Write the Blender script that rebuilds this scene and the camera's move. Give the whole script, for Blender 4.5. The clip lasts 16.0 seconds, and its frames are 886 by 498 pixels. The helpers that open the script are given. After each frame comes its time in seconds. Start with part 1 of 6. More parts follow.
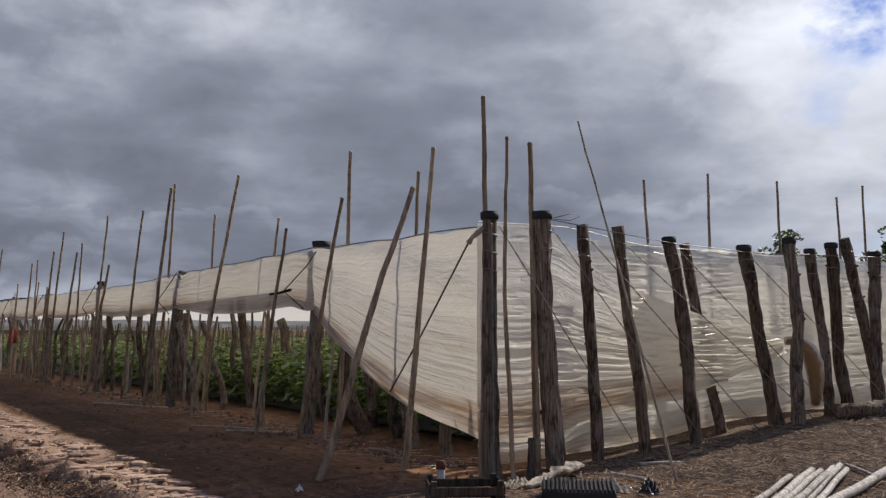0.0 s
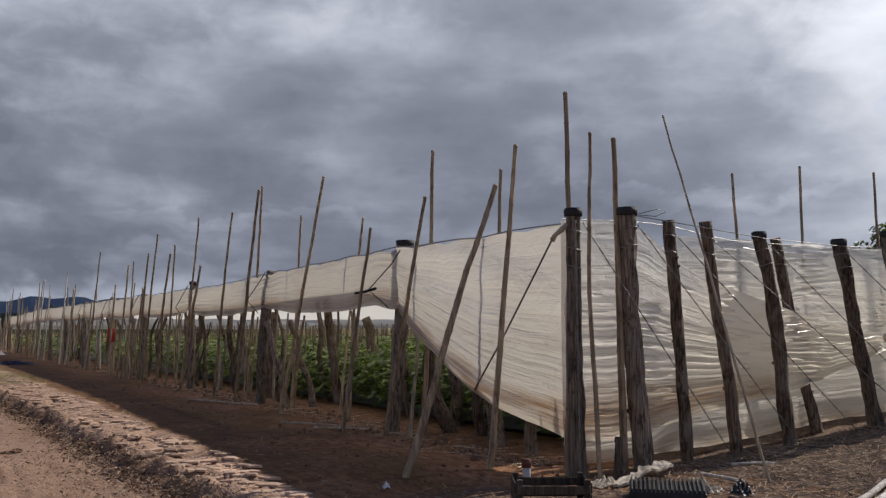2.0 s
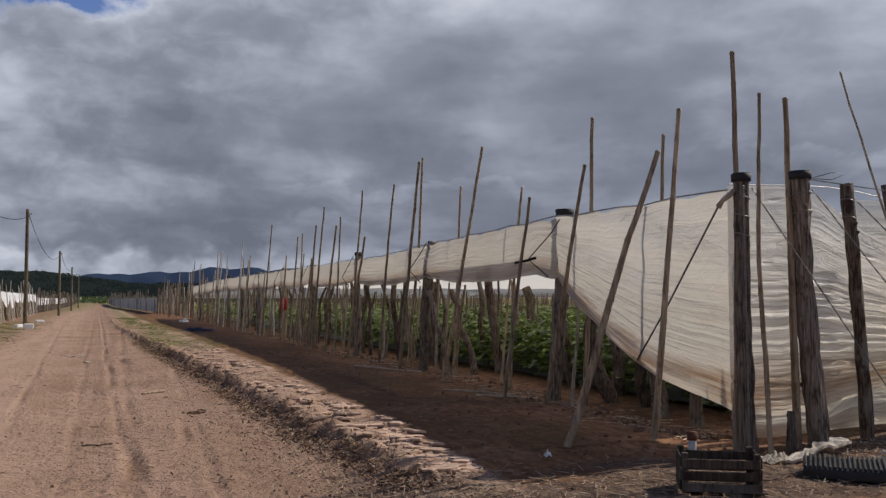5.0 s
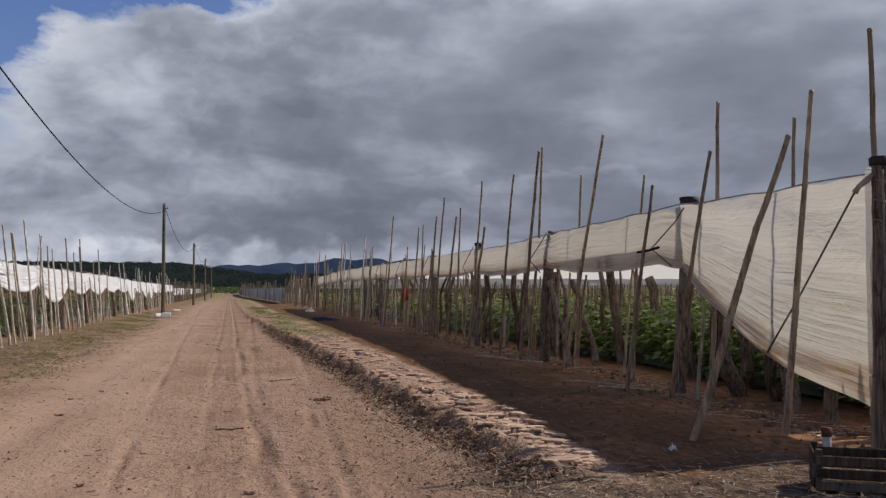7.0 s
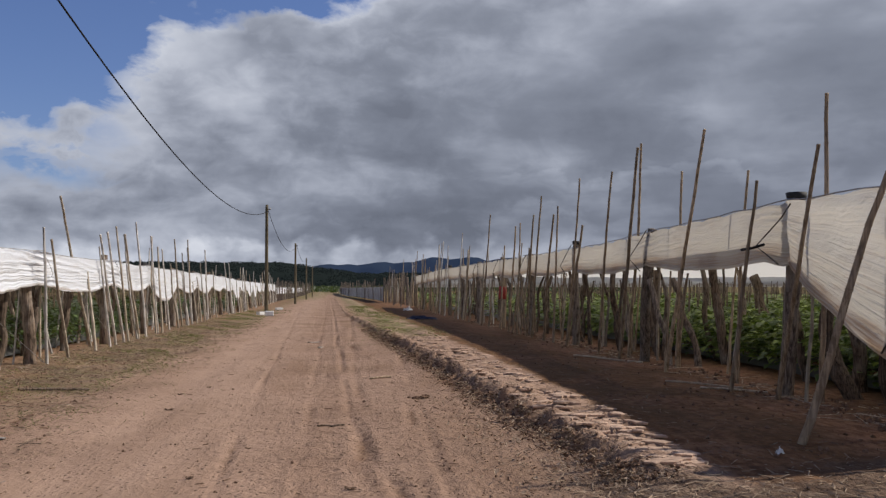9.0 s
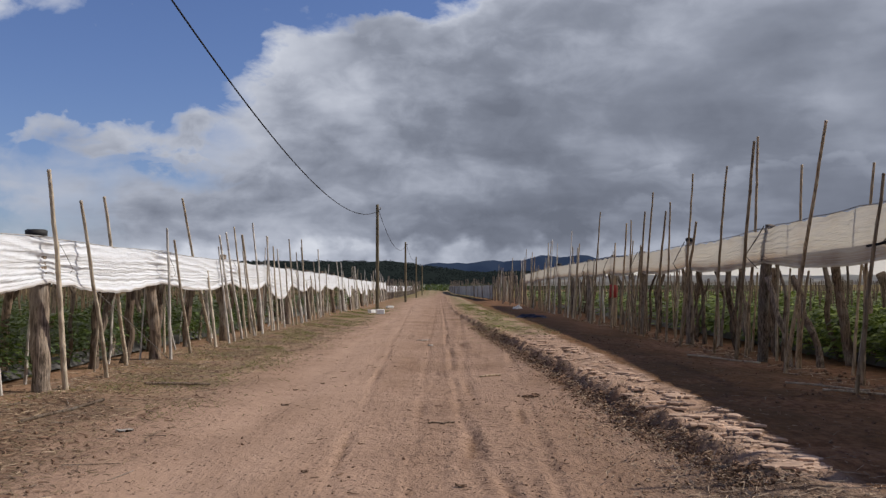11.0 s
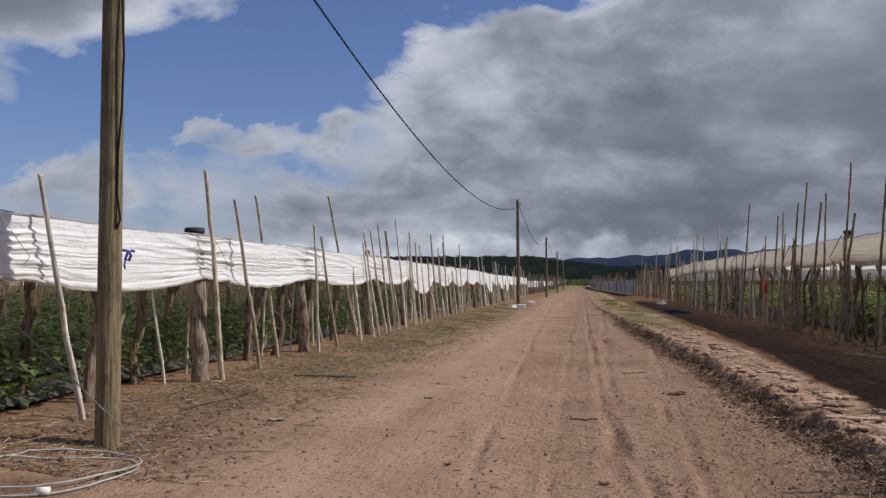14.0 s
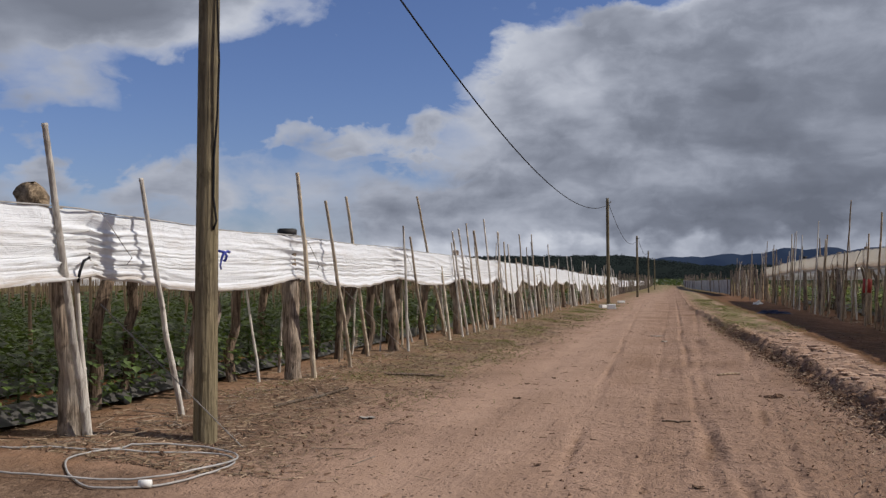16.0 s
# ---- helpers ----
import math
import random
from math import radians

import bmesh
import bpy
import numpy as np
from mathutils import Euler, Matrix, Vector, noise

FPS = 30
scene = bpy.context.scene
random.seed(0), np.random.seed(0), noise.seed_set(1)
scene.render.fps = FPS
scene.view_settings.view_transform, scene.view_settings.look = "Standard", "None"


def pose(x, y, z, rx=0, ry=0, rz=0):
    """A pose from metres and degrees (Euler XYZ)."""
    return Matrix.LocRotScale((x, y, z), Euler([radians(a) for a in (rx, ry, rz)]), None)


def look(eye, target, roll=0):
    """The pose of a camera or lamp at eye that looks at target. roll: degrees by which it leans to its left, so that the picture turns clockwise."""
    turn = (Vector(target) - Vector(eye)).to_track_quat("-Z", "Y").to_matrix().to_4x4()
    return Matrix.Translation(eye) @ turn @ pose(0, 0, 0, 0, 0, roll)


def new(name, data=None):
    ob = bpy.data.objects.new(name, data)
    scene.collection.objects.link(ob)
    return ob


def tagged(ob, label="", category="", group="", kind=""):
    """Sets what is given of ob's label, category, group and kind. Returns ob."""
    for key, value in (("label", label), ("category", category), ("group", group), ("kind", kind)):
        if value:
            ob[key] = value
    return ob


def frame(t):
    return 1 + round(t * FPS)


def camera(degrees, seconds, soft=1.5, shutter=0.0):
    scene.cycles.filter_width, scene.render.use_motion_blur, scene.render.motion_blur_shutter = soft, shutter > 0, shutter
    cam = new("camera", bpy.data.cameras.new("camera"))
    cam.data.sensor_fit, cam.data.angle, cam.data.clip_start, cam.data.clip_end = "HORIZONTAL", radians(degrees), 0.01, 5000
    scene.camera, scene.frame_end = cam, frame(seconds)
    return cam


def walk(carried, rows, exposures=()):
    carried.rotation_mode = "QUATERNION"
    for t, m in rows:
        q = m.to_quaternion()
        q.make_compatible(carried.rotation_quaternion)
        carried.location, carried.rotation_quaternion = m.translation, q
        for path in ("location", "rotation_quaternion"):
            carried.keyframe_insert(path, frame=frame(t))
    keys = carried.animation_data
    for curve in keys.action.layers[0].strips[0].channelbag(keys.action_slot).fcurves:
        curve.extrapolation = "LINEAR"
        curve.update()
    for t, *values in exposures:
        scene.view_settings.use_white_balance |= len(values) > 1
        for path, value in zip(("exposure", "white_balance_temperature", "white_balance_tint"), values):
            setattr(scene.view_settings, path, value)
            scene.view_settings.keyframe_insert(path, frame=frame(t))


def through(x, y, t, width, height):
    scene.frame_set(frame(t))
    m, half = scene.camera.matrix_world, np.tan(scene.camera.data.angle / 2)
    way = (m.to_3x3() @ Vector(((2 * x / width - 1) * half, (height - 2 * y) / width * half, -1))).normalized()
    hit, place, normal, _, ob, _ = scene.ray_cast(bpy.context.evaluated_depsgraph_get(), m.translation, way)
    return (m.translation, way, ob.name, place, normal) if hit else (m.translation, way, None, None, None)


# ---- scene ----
cam = camera(51.48, 16.0, 1.35)
walk(cam, [
    (0.0, pose(0, 0, 1.4, 94.933, -0.140, -35.724)),
    (0.5, pose(0, 0, 1.4, 94.892, -0.088, -34.720)),
    (1.0, pose(0, 0, 1.4, 94.861, -0.040, -33.470)),
    (1.5, pose(0, 0, 1.4, 94.835, -0.057, -32.146)),
    (2.0, pose(0, 0, 1.4, 94.808, 0.043, -30.510)),
    (2.5, pose(0, 0, 1.4, 94.650, 0.033, -28.898)),
    (3.0, pose(0, 0, 1.4, 94.278, 0.009, -27.048)),
    (5.5, pose(0, 0, 1.4, 92.697, -0.031, -18.642)),
    (6.0, pose(0, 0, 1.4, 92.570, -0.032, -16.517)),
    (6.5, pose(0, 0, 1.4, 92.375, -0.049, -14.807)),
    (7.0, pose(0, 0, 1.4, 92.300, 0.000, -13.099)),
    (7.5, pose(0, 0, 1.4, 92.283, -0.002, -11.674)),
    (8.0, pose(0, 0, 1.4, 92.277, 0.029, -10.005)),
    (8.5, pose(0, 0, 1.4, 92.251, 0.052, -8.633)),
    (9.0, pose(0, 0, 1.4, 92.232, 0.087, -7.048)),
    (11.5, pose(0, 0, 1.4, 92.134, 0.179, 1.125)),
    (12.0, pose(0, 0, 1.4, 92.113, 0.179, 2.318)),
    (12.5, pose(0, 0, 1.4, 92.073, 0.170, 3.714)),
    (13.0, pose(0, 0, 1.4, 92.052, 0.269, 5.562)),
    (13.5, pose(0, 0, 1.4, 91.965, 0.227, 6.899)),
    (14.0, pose(0, 0, 1.4, 91.864, 0.211, 8.498)),
    (14.5, pose(0, 0, 1.4, 91.871, 0.300, 9.968)),
    (15.0, pose(0, 0, 1.4, 91.862, 0.262, 11.316)),
    (15.5, pose(0, 0, 1.4, 91.864, 0.244, 12.444)),
    (16.0, pose(0, 0, 1.4, 91.871, 0.291, 14.010)),
], exposures=((0.0, 0.0), (13.5, 0.0), (14.5, -0.12), (16.0, -0.09)))

# ---- light: broken cloud, sun low on the far side of the eastern plot ----
SUN_AZ, SUN_EL = radians(9.0), radians(41.0)          # azimuth from +x towards +y
sun_dir = Vector((math.cos(SUN_EL) * math.cos(SUN_AZ), math.cos(SUN_EL) * math.sin(SUN_AZ), math.sin(SUN_EL)))
lamp = bpy.data.lights.new("sun", "SUN")
lamp.energy, lamp.angle, lamp.color = 4.8, radians(0.6), (1.0, 0.93, 0.83)
sun = new("sun", lamp)
sun.matrix_world = look((30, 0, 40), Vector((30, 0, 40)) - sun_dir)

world = bpy.data.worlds.new("sky")
scene.world = world
world.use_nodes = True


class Nodes:
    """A short hand for node trees."""

    def __init__(self, tree):
        self.tree = tree
        tree.nodes.clear()

    def add(self, kind, props=None, **inputs):
        node = self.tree.nodes.new(kind)
        props = props or {}
        if "operation" in props:
            node.operation = props["operation"]
        if "use_clamp" in props:
            node.use_clamp = props["use_clamp"]
        if "data_type" in props:
            node.data_type = props["data_type"]
        if "interpolation_type" in props:
            node.interpolation_type = props["interpolation_type"]
        if "layer_name" in props:
            node.layer_name = props["layer_name"]
        for key, value in inputs.items():
            self.put(node, key, value)
        return node

    def put(self, node, key, value):
        sock = node.inputs[int(key[1:])] if key[0] == "i" and key[1:].isdigit() else node.inputs[key.replace("_", " ")]
        if isinstance(value, bpy.types.NodeSocket):
            self.tree.links.new(value, sock)
        elif isinstance(value, bpy.types.Node):
            self.tree.links.new(value.outputs[0], sock)
        else:
            sock.default_value = value

    def math(self, op, a, b=0.0, c=0.0, clamp=False):
        node = self.add("ShaderNodeMath", {"operation": op, "use_clamp": clamp})
        for i, v in enumerate((a, b, c)):
            self.put(node, f"i{i}", v)
        return node.outputs[0]

    def mix(self, fac, a, b):
        node = self.add("ShaderNodeMix", {"data_type": "RGBA"})
        for i, v in ((0, fac), (6, a), (7, b)):
            self.put(node, f"i{i}", v if not isinstance(v, tuple) or len(v) == 4 else (*v, 1))
        return node.outputs[2]

    def ramp(self, fac, *stops):
        node = self.add("ShaderNodeValToRGB", Fac=fac)
        el = node.color_ramp.elements
        while len(el) < len(stops):
            el.new(0.5)
        for e, (p, c) in zip(el, stops):
            e.position = p
            e.color = (c, c, c, 1) if not isinstance(c, tuple) else (*c, 1)
        return node.outputs[0]

    def noise(self, vec, scale, detail=4.0, rough=0.55, dist=0.0):
        return self.add("ShaderNodeTexNoise", Vector=vec, Scale=scale, Detail=detail, Roughness=rough, Distortion=dist).outputs["Fac"]

    def stretch(self, vec, sx, sy, sz):
        return self.add("ShaderNodeMapping", Vector=vec, Scale=(sx, sy, sz)).outputs[0]

    def near(self, vec, az, el, width):
        """1 in the direction az (left of +y), el in degrees, falling to 0 at width degrees."""
        a, e = radians(az), radians(el)
        d = (-math.sin(a) * math.cos(e), math.cos(a) * math.cos(e), math.sin(e))
        dot = self.add("ShaderNodeVectorMath", {"operation": "DOT_PRODUCT"}, i0=vec, i1=d).outputs["Value"]
        node = self.add("ShaderNodeMapRange", {"interpolation_type": "SMOOTHSTEP"}, Value=dot)
        node.inputs[1].default_value, node.inputs[2].default_value = math.cos(radians(width)), 1.0
        return node.outputs[0]


def lobes(n, az, el, spots):
    """Sum of soft ellipses on the sky: azimuth, elevation, half widths in degrees, amount."""
    total = 0.0
    for a0, e0, wa, we, amount in spots:
        dx = n.math("DIVIDE", n.math("SUBTRACT", az, a0), wa)
        dy = n.math("DIVIDE", n.math("SUBTRACT", el, e0), we)
        d = n.math("ADD", n.math("MULTIPLY", dx, dx), n.math("MULTIPLY", dy, dy))
        total = n.math("MULTIPLY_ADD", n.math("SUBTRACT", 1.0, d, clamp=True), amount, total)
    return total


def direction(az, el):
    a, e = radians(az), radians(el)
    return Vector((-math.sin(a) * math.cos(e), math.cos(a) * math.cos(e), math.sin(e)))


def build_sky():
    n = Nodes(world.node_tree)
    vec = n.add("ShaderNodeTexCoord").outputs["Generated"]
    nishita = n.add("ShaderNodeTexSky")
    nishita.sky_type, nishita.sun_disc = "NISHITA", False
    nishita.sun_elevation, nishita.sun_rotation = SUN_EL, math.pi / 2 - SUN_AZ
    nishita.air_density, nishita.dust_density = 1.0, 0.6
    xyz = n.add("ShaderNodeSeparateXYZ", Vector=vec)
    z = n.math("MAXIMUM", xyz.outputs[2], 0.0)
    flat = n.stretch(vec, 1.0, 1.0, 2.3)
    big = n.noise(flat, 3.1, 3.0, 0.5, 0.15)
    billow = n.noise(n.stretch(vec, 1.0, 1.0, 1.7), 8.5, 6.0, 0.52, 0.2)
    puff = n.noise(n.stretch(vec, 1.0, 1.0, 1.9), 9.5, 4.0, 0.50, 0.1)
    wisp = n.noise(n.stretch(vec, 1.0, 1.0, 2.4), 5.0, 4.0, 0.5, 0.1)
    curl = n.noise(n.stretch(vec, 1.0, 1.0, 1.6), 19.0, 6.0, 0.58, 0.35)
    az = n.math("MULTIPLY", n.math("ARCTAN2", n.math("MULTIPLY", xyz.outputs[0], -1.0), xyz.outputs[1]), 57.2958)
    el = n.math("MULTIPLY", n.math("ARCSINE", xyz.outputs[2]), 57.2958)
    az = n.math("ADD", az, n.math("ADD", n.math("MULTIPLY", n.math("SUBTRACT", billow, 0.5), 14.0), n.math("MULTIPLY", n.math("SUBTRACT", curl, 0.5), 6.0)))
    el = n.math("ADD", el, n.math("ADD", n.math("MULTIPLY", n.math("SUBTRACT", puff, 0.5), 6.0), n.math("MULTIPLY", n.math("SUBTRACT", curl, 0.5), 3.5)))
    # the open blue lies above a slanting cloud edge
    p1, p2 = direction(27, 8.6), direction(0, 16.6)
    edge = p2.cross(p1).normalized()
    if edge.z < 0:
        edge = -edge
    over = n.add("ShaderNodeVectorMath", {"operation": "DOT_PRODUCT"}, i0=vec, i1=edge).outputs["Value"]
    over = n.math("ADD", over, n.math("MULTIPLY", n.math("SUBTRACT", billow, 0.5), 0.26))
    over = n.math("ADD", over, n.math("MULTIPLY", n.math("SUBTRACT", curl, 0.5), 0.16))
    over = n.ramp(n.math("ADD", n.math("MULTIPLY", over, 4.0), 0.5), (0.36, 0.0), (0.74, 1.0))
    gap = n.math("MULTIPLY", over, n.ramp(n.near(vec, 21, 24, 30), (0.05, 0.0), (0.35, 1.0)))
    dens = n.math("ADD", 0.55, n.math("MULTIPLY", n.math("SUBTRACT", big, 0.5), 1.0))
    dens = n.math("ADD", dens, n.math("MULTIPLY", n.math("SUBTRACT", billow, 0.5), 0.75))
    dens = n.math("ADD", dens, n.math("MULTIPLY", n.near(vec, -24, 13, 45), 0.40))
    dens = n.math("SUBTRACT", dens, n.math("MULTIPLY", gap, 0.62))
    dens = n.math("ADD", dens, n.math("MULTIPLY", n.near(vec, 39, 20.5, 15), 0.85))
    dens = n.math("SUBTRACT", dens, n.math("MULTIPLY", n.near(vec, 24, 8, 13), 0.22))
    dens = n.math("SUBTRACT", dens, n.math("MULTIPLY", n.near(vec, 40, 6.0, 9), n.math("MULTIPLY", n.ramp(puff, (0.42, 0.0), (0.58, 1.0)), 0.42)))
    dens = n.math("SUBTRACT", dens, n.math("MULTIPLY", n.near(vec, -60.4, 17.9, 3.5), n.math("MULTIPLY", n.ramp(billow, (0.42, 1.0), (0.60, 0.2)), 0.40)))
    dens = n.math("SUBTRACT", dens, n.math("MULTIPLY", n.ramp(z, (0.40, 0.0), (0.62, 1.0)), 0.75))
    dens = n.math("ADD", dens, lobes(n, az, el, ((19, 8.8, 7, 1.3, 0.34), (32, 5.4, 9, 1.6, 0.30), (25, 11.2, 8, 2.2, -0.20), (4, 16.4, 7, 1.5, -0.22), (-1, 18.4, 7, 1.6, -0.2), (15, 6.2, 3, 0.8, -0.16), (28, 17.0, 13, 4.2, 0.55), (14.5, 13.0, 5.5, 4.0, -0.34), (3, 16.6, 6, 1.3, -0.12))))
    dens = n.math("ADD", dens, n.math("MULTIPLY", n.math("SUBTRACT", curl, 0.5), 0.30))
    cover = n.ramp(dens, (0.24, 0.0), (0.36, 0.48), (0.54, 1.0))
    deep = n.math("ADD", n.math("MULTIPLY", dens, 0.55), n.math("MULTIPLY", n.math("SUBTRACT", wisp, 0.5), 0.75))
    deep = n.math("ADD", deep, n.math("MULTIPLY", n.math("SUBTRACT", 0.5, puff), n.math("ADD", 0.14, n.math("MULTIPLY", n.near(vec, 20, 10, 32), 0.55))))
    deep = n.math("ADD", deep, n.math("MULTIPLY", n.near(vec, 39, 21, 14), 0.16))
    streak = n.noise(n.stretch(vec, 1.0, 1.0, 8.0), 4.5, 4.0, 0.55)
    deep = n.math("ADD", deep, n.math("MULTIPLY", n.math("SUBTRACT", streak, 0.5), n.ramp(z, (0.04, 0.40), (0.22, 0.08))))
    deep = n.math("ADD", deep, n.math("MULTIPLY", n.math("SUBTRACT", curl, 0.5), n.math("ADD", 0.05, n.math("MULTIPLY", n.near(vec, 8, 8, 30), 0.36))))
    deep = n.math("SUBTRACT", deep, n.math("MULTIPLY", n.math("SUBTRACT", billow, 0.5), n.math("MULTIPLY", n.near(vec, -32, 12, 42), 0.30)))
    deep = n.math("SUBTRACT", deep, lobes(n, az, el, ((9, 8.5, 6, 4.5, 0.05), (4, 13.0, 6, 2.6, 0.08), (-6, 11.5, 8, 4.0, 0.07), (-24, 17.5, 12, 3.0, 0.10), (-56, 15, 8, 5, 0.10), (-46, 7.8, 9, 0.8, 0.12), (-20, 6.6, 11, 0.7, 0.10), (-2, 4.8, 6, 1.5, -0.12), (-17, 10.5, 7, 3.5, -0.10), (-34, 11.5, 9, 4.0, -0.08), (-12, 4.8, 9, 0.9, -0.09), (34, 6.0, 7, 1.3, 0.08), (28, 17.0, 14, 4.5, -0.12))))
    thick = n.ramp(deep, (0.14, 0.72), (0.28, 0.60), (0.42, 0.45), (0.56, 0.33), (0.75, 0.25))
    glow = n.math("ADD", 0.68, n.math("MULTIPLY", n.near(vec, -72, 24, 38), 0.41))
    glow = n.math("ADD", glow, n.math("MULTIPLY", n.ramp(z, (0.13, 0.0), (0.34, 1.0)), 0.29))
    heap = n.noise(n.stretch(vec, 1.0, 1.0, 1.3), 24.0, 4.0, 0.5, 0.1)
    low = n.ramp(n.math("SUBTRACT", z, n.math("MULTIPLY", n.math("SUBTRACT", heap, 0.5), 0.055)), (0.036, 1.0), (0.050, 0.0))
    lum = n.math("MULTIPLY", thick, glow)
    lum = n.math("ADD", lum, n.math("MULTIPLY", low, n.math("MULTIPLY", n.ramp(heap, (0.36, 0.25), (0.62, 1.0)), n.math("ADD", 0.08, n.math("MULTIPLY", n.near(vec, 12, 3, 30), 0.16)))))
    tint = n.mix(n.math("MULTIPLY", lum, 1.5, clamp=True), (0.785, 0.90, 1.21), (0.945, 0.985, 1.09))
    cloud = n.add("ShaderNodeVectorMath", {"operation": "SCALE"}, i0=tint)
    n.put(cloud, "Scale", n.math("MULTIPLY", lum, 10.3))
    blue = n.add("ShaderNodeVectorMath", {"operation": "MULTIPLY"}, i0=nishita.outputs[0], i1=(0.59, 0.655, 0.94))
    col = n.mix(cover, blue.outputs[0], cloud.outputs[0])
    bg = n.add("ShaderNodeBackground", Color=col, Strength=0.10)
    n.add("ShaderNodeOutputWorld", Surface=bg)


build_sky()

# ---- materials ----


def material(name):
    m = bpy.data.materials.new(name)
    m.use_nodes = True
    return m, Nodes(m.node_tree)


def finish(n, colour, rough=0.85, bump=None, strength=0.4, distance=0.01, **more):
    p = n.add("ShaderNodeBsdfPrincipled", Base_Color=colour, Roughness=rough, **more)
    if bump is not None:
        b = n.add("ShaderNodeBump", Height=bump, Strength=strength, Distance=distance)
        n.put(p, "Normal", b)
    n.add("ShaderNodeOutputMaterial", Surface=p)


def wood(name, dark, light, stretch=9.0, rough=0.9, mottle=(0.12, 0.11, 0.10)):
    m, n = material(name)
    vec = n.add("ShaderNodeTexCoord").outputs["Object"]
    rnd = n.add("ShaderNodeObjectInfo").outputs["Random"]
    off = n.add("ShaderNodeVectorMath", {"operation": "ADD"}, i0=vec)
    n.put(off, "i1", n.add("ShaderNodeCombineXYZ", X=n.math("MULTIPLY", rnd, 37.0), Y=n.math("MULTIPLY", rnd, 11.0), Z=n.math("MULTIPLY", rnd, 53.0)))
    grain = n.noise(n.stretch(off, stretch * 6, stretch * 6, stretch * 0.35), 1.0, 5.0, 0.6)
    stain = n.noise(off, 2.1, 4.0, 0.6)
    col = n.mix(n.ramp(grain, (0.36, 0.0), (0.66, 1.0)), dark, light)
    col = n.mix(n.math("MULTIPLY", n.ramp(stain, (0.5, 0.0), (0.68, 1.0)), 0.6), col, mottle)
    patch = n.noise(n.stretch(off, 1.0, 1.0, 0.45), 11.0, 4.0, 0.65)
    col = n.mix(n.math("MULTIPLY", n.ramp(patch, (0.54, 0.0), (0.64, 1.0)), 0.75), col, tuple(0.7 * c for c in dark))
    bright = n.math("ADD", 0.72, n.math("MULTIPLY", rnd, 0.55))
    sc = n.add("ShaderNodeVectorMath", {"operation": "SCALE"}, i0=col)
    n.put(sc, "Scale", bright)
    finish(n, sc.outputs[0], rough, grain, 1.0, 0.022, Specular_IOR_Level=0.2)
    return m


def plain(name, colour, rough=0.7, vary=0.35, scale=14.0, metal=0.0, bump=0.25):
    m, n = material(name)
    vec = n.add("ShaderNodeTexCoord").outputs["Object"]
    a, b = n.noise(vec, scale, 5.0), n.noise(vec, scale * 0.15, 3.0)
    f = n.math("ADD", n.math("MULTIPLY", a, 0.5), n.math("MULTIPLY", b, 0.5))
    lo, hi = tuple(c * (1 - vary) for c in colour), tuple(min(1, c * (1 + vary)) for c in colour)
    finish(n, n.mix(n.ramp(f, (0.35, 0.0), (0.65, 1.0)), lo, hi), rough, a, bump, 0.01, Metallic=metal, Specular_IOR_Level=0.1 if rough > 0.82 else 0.4)
    return m


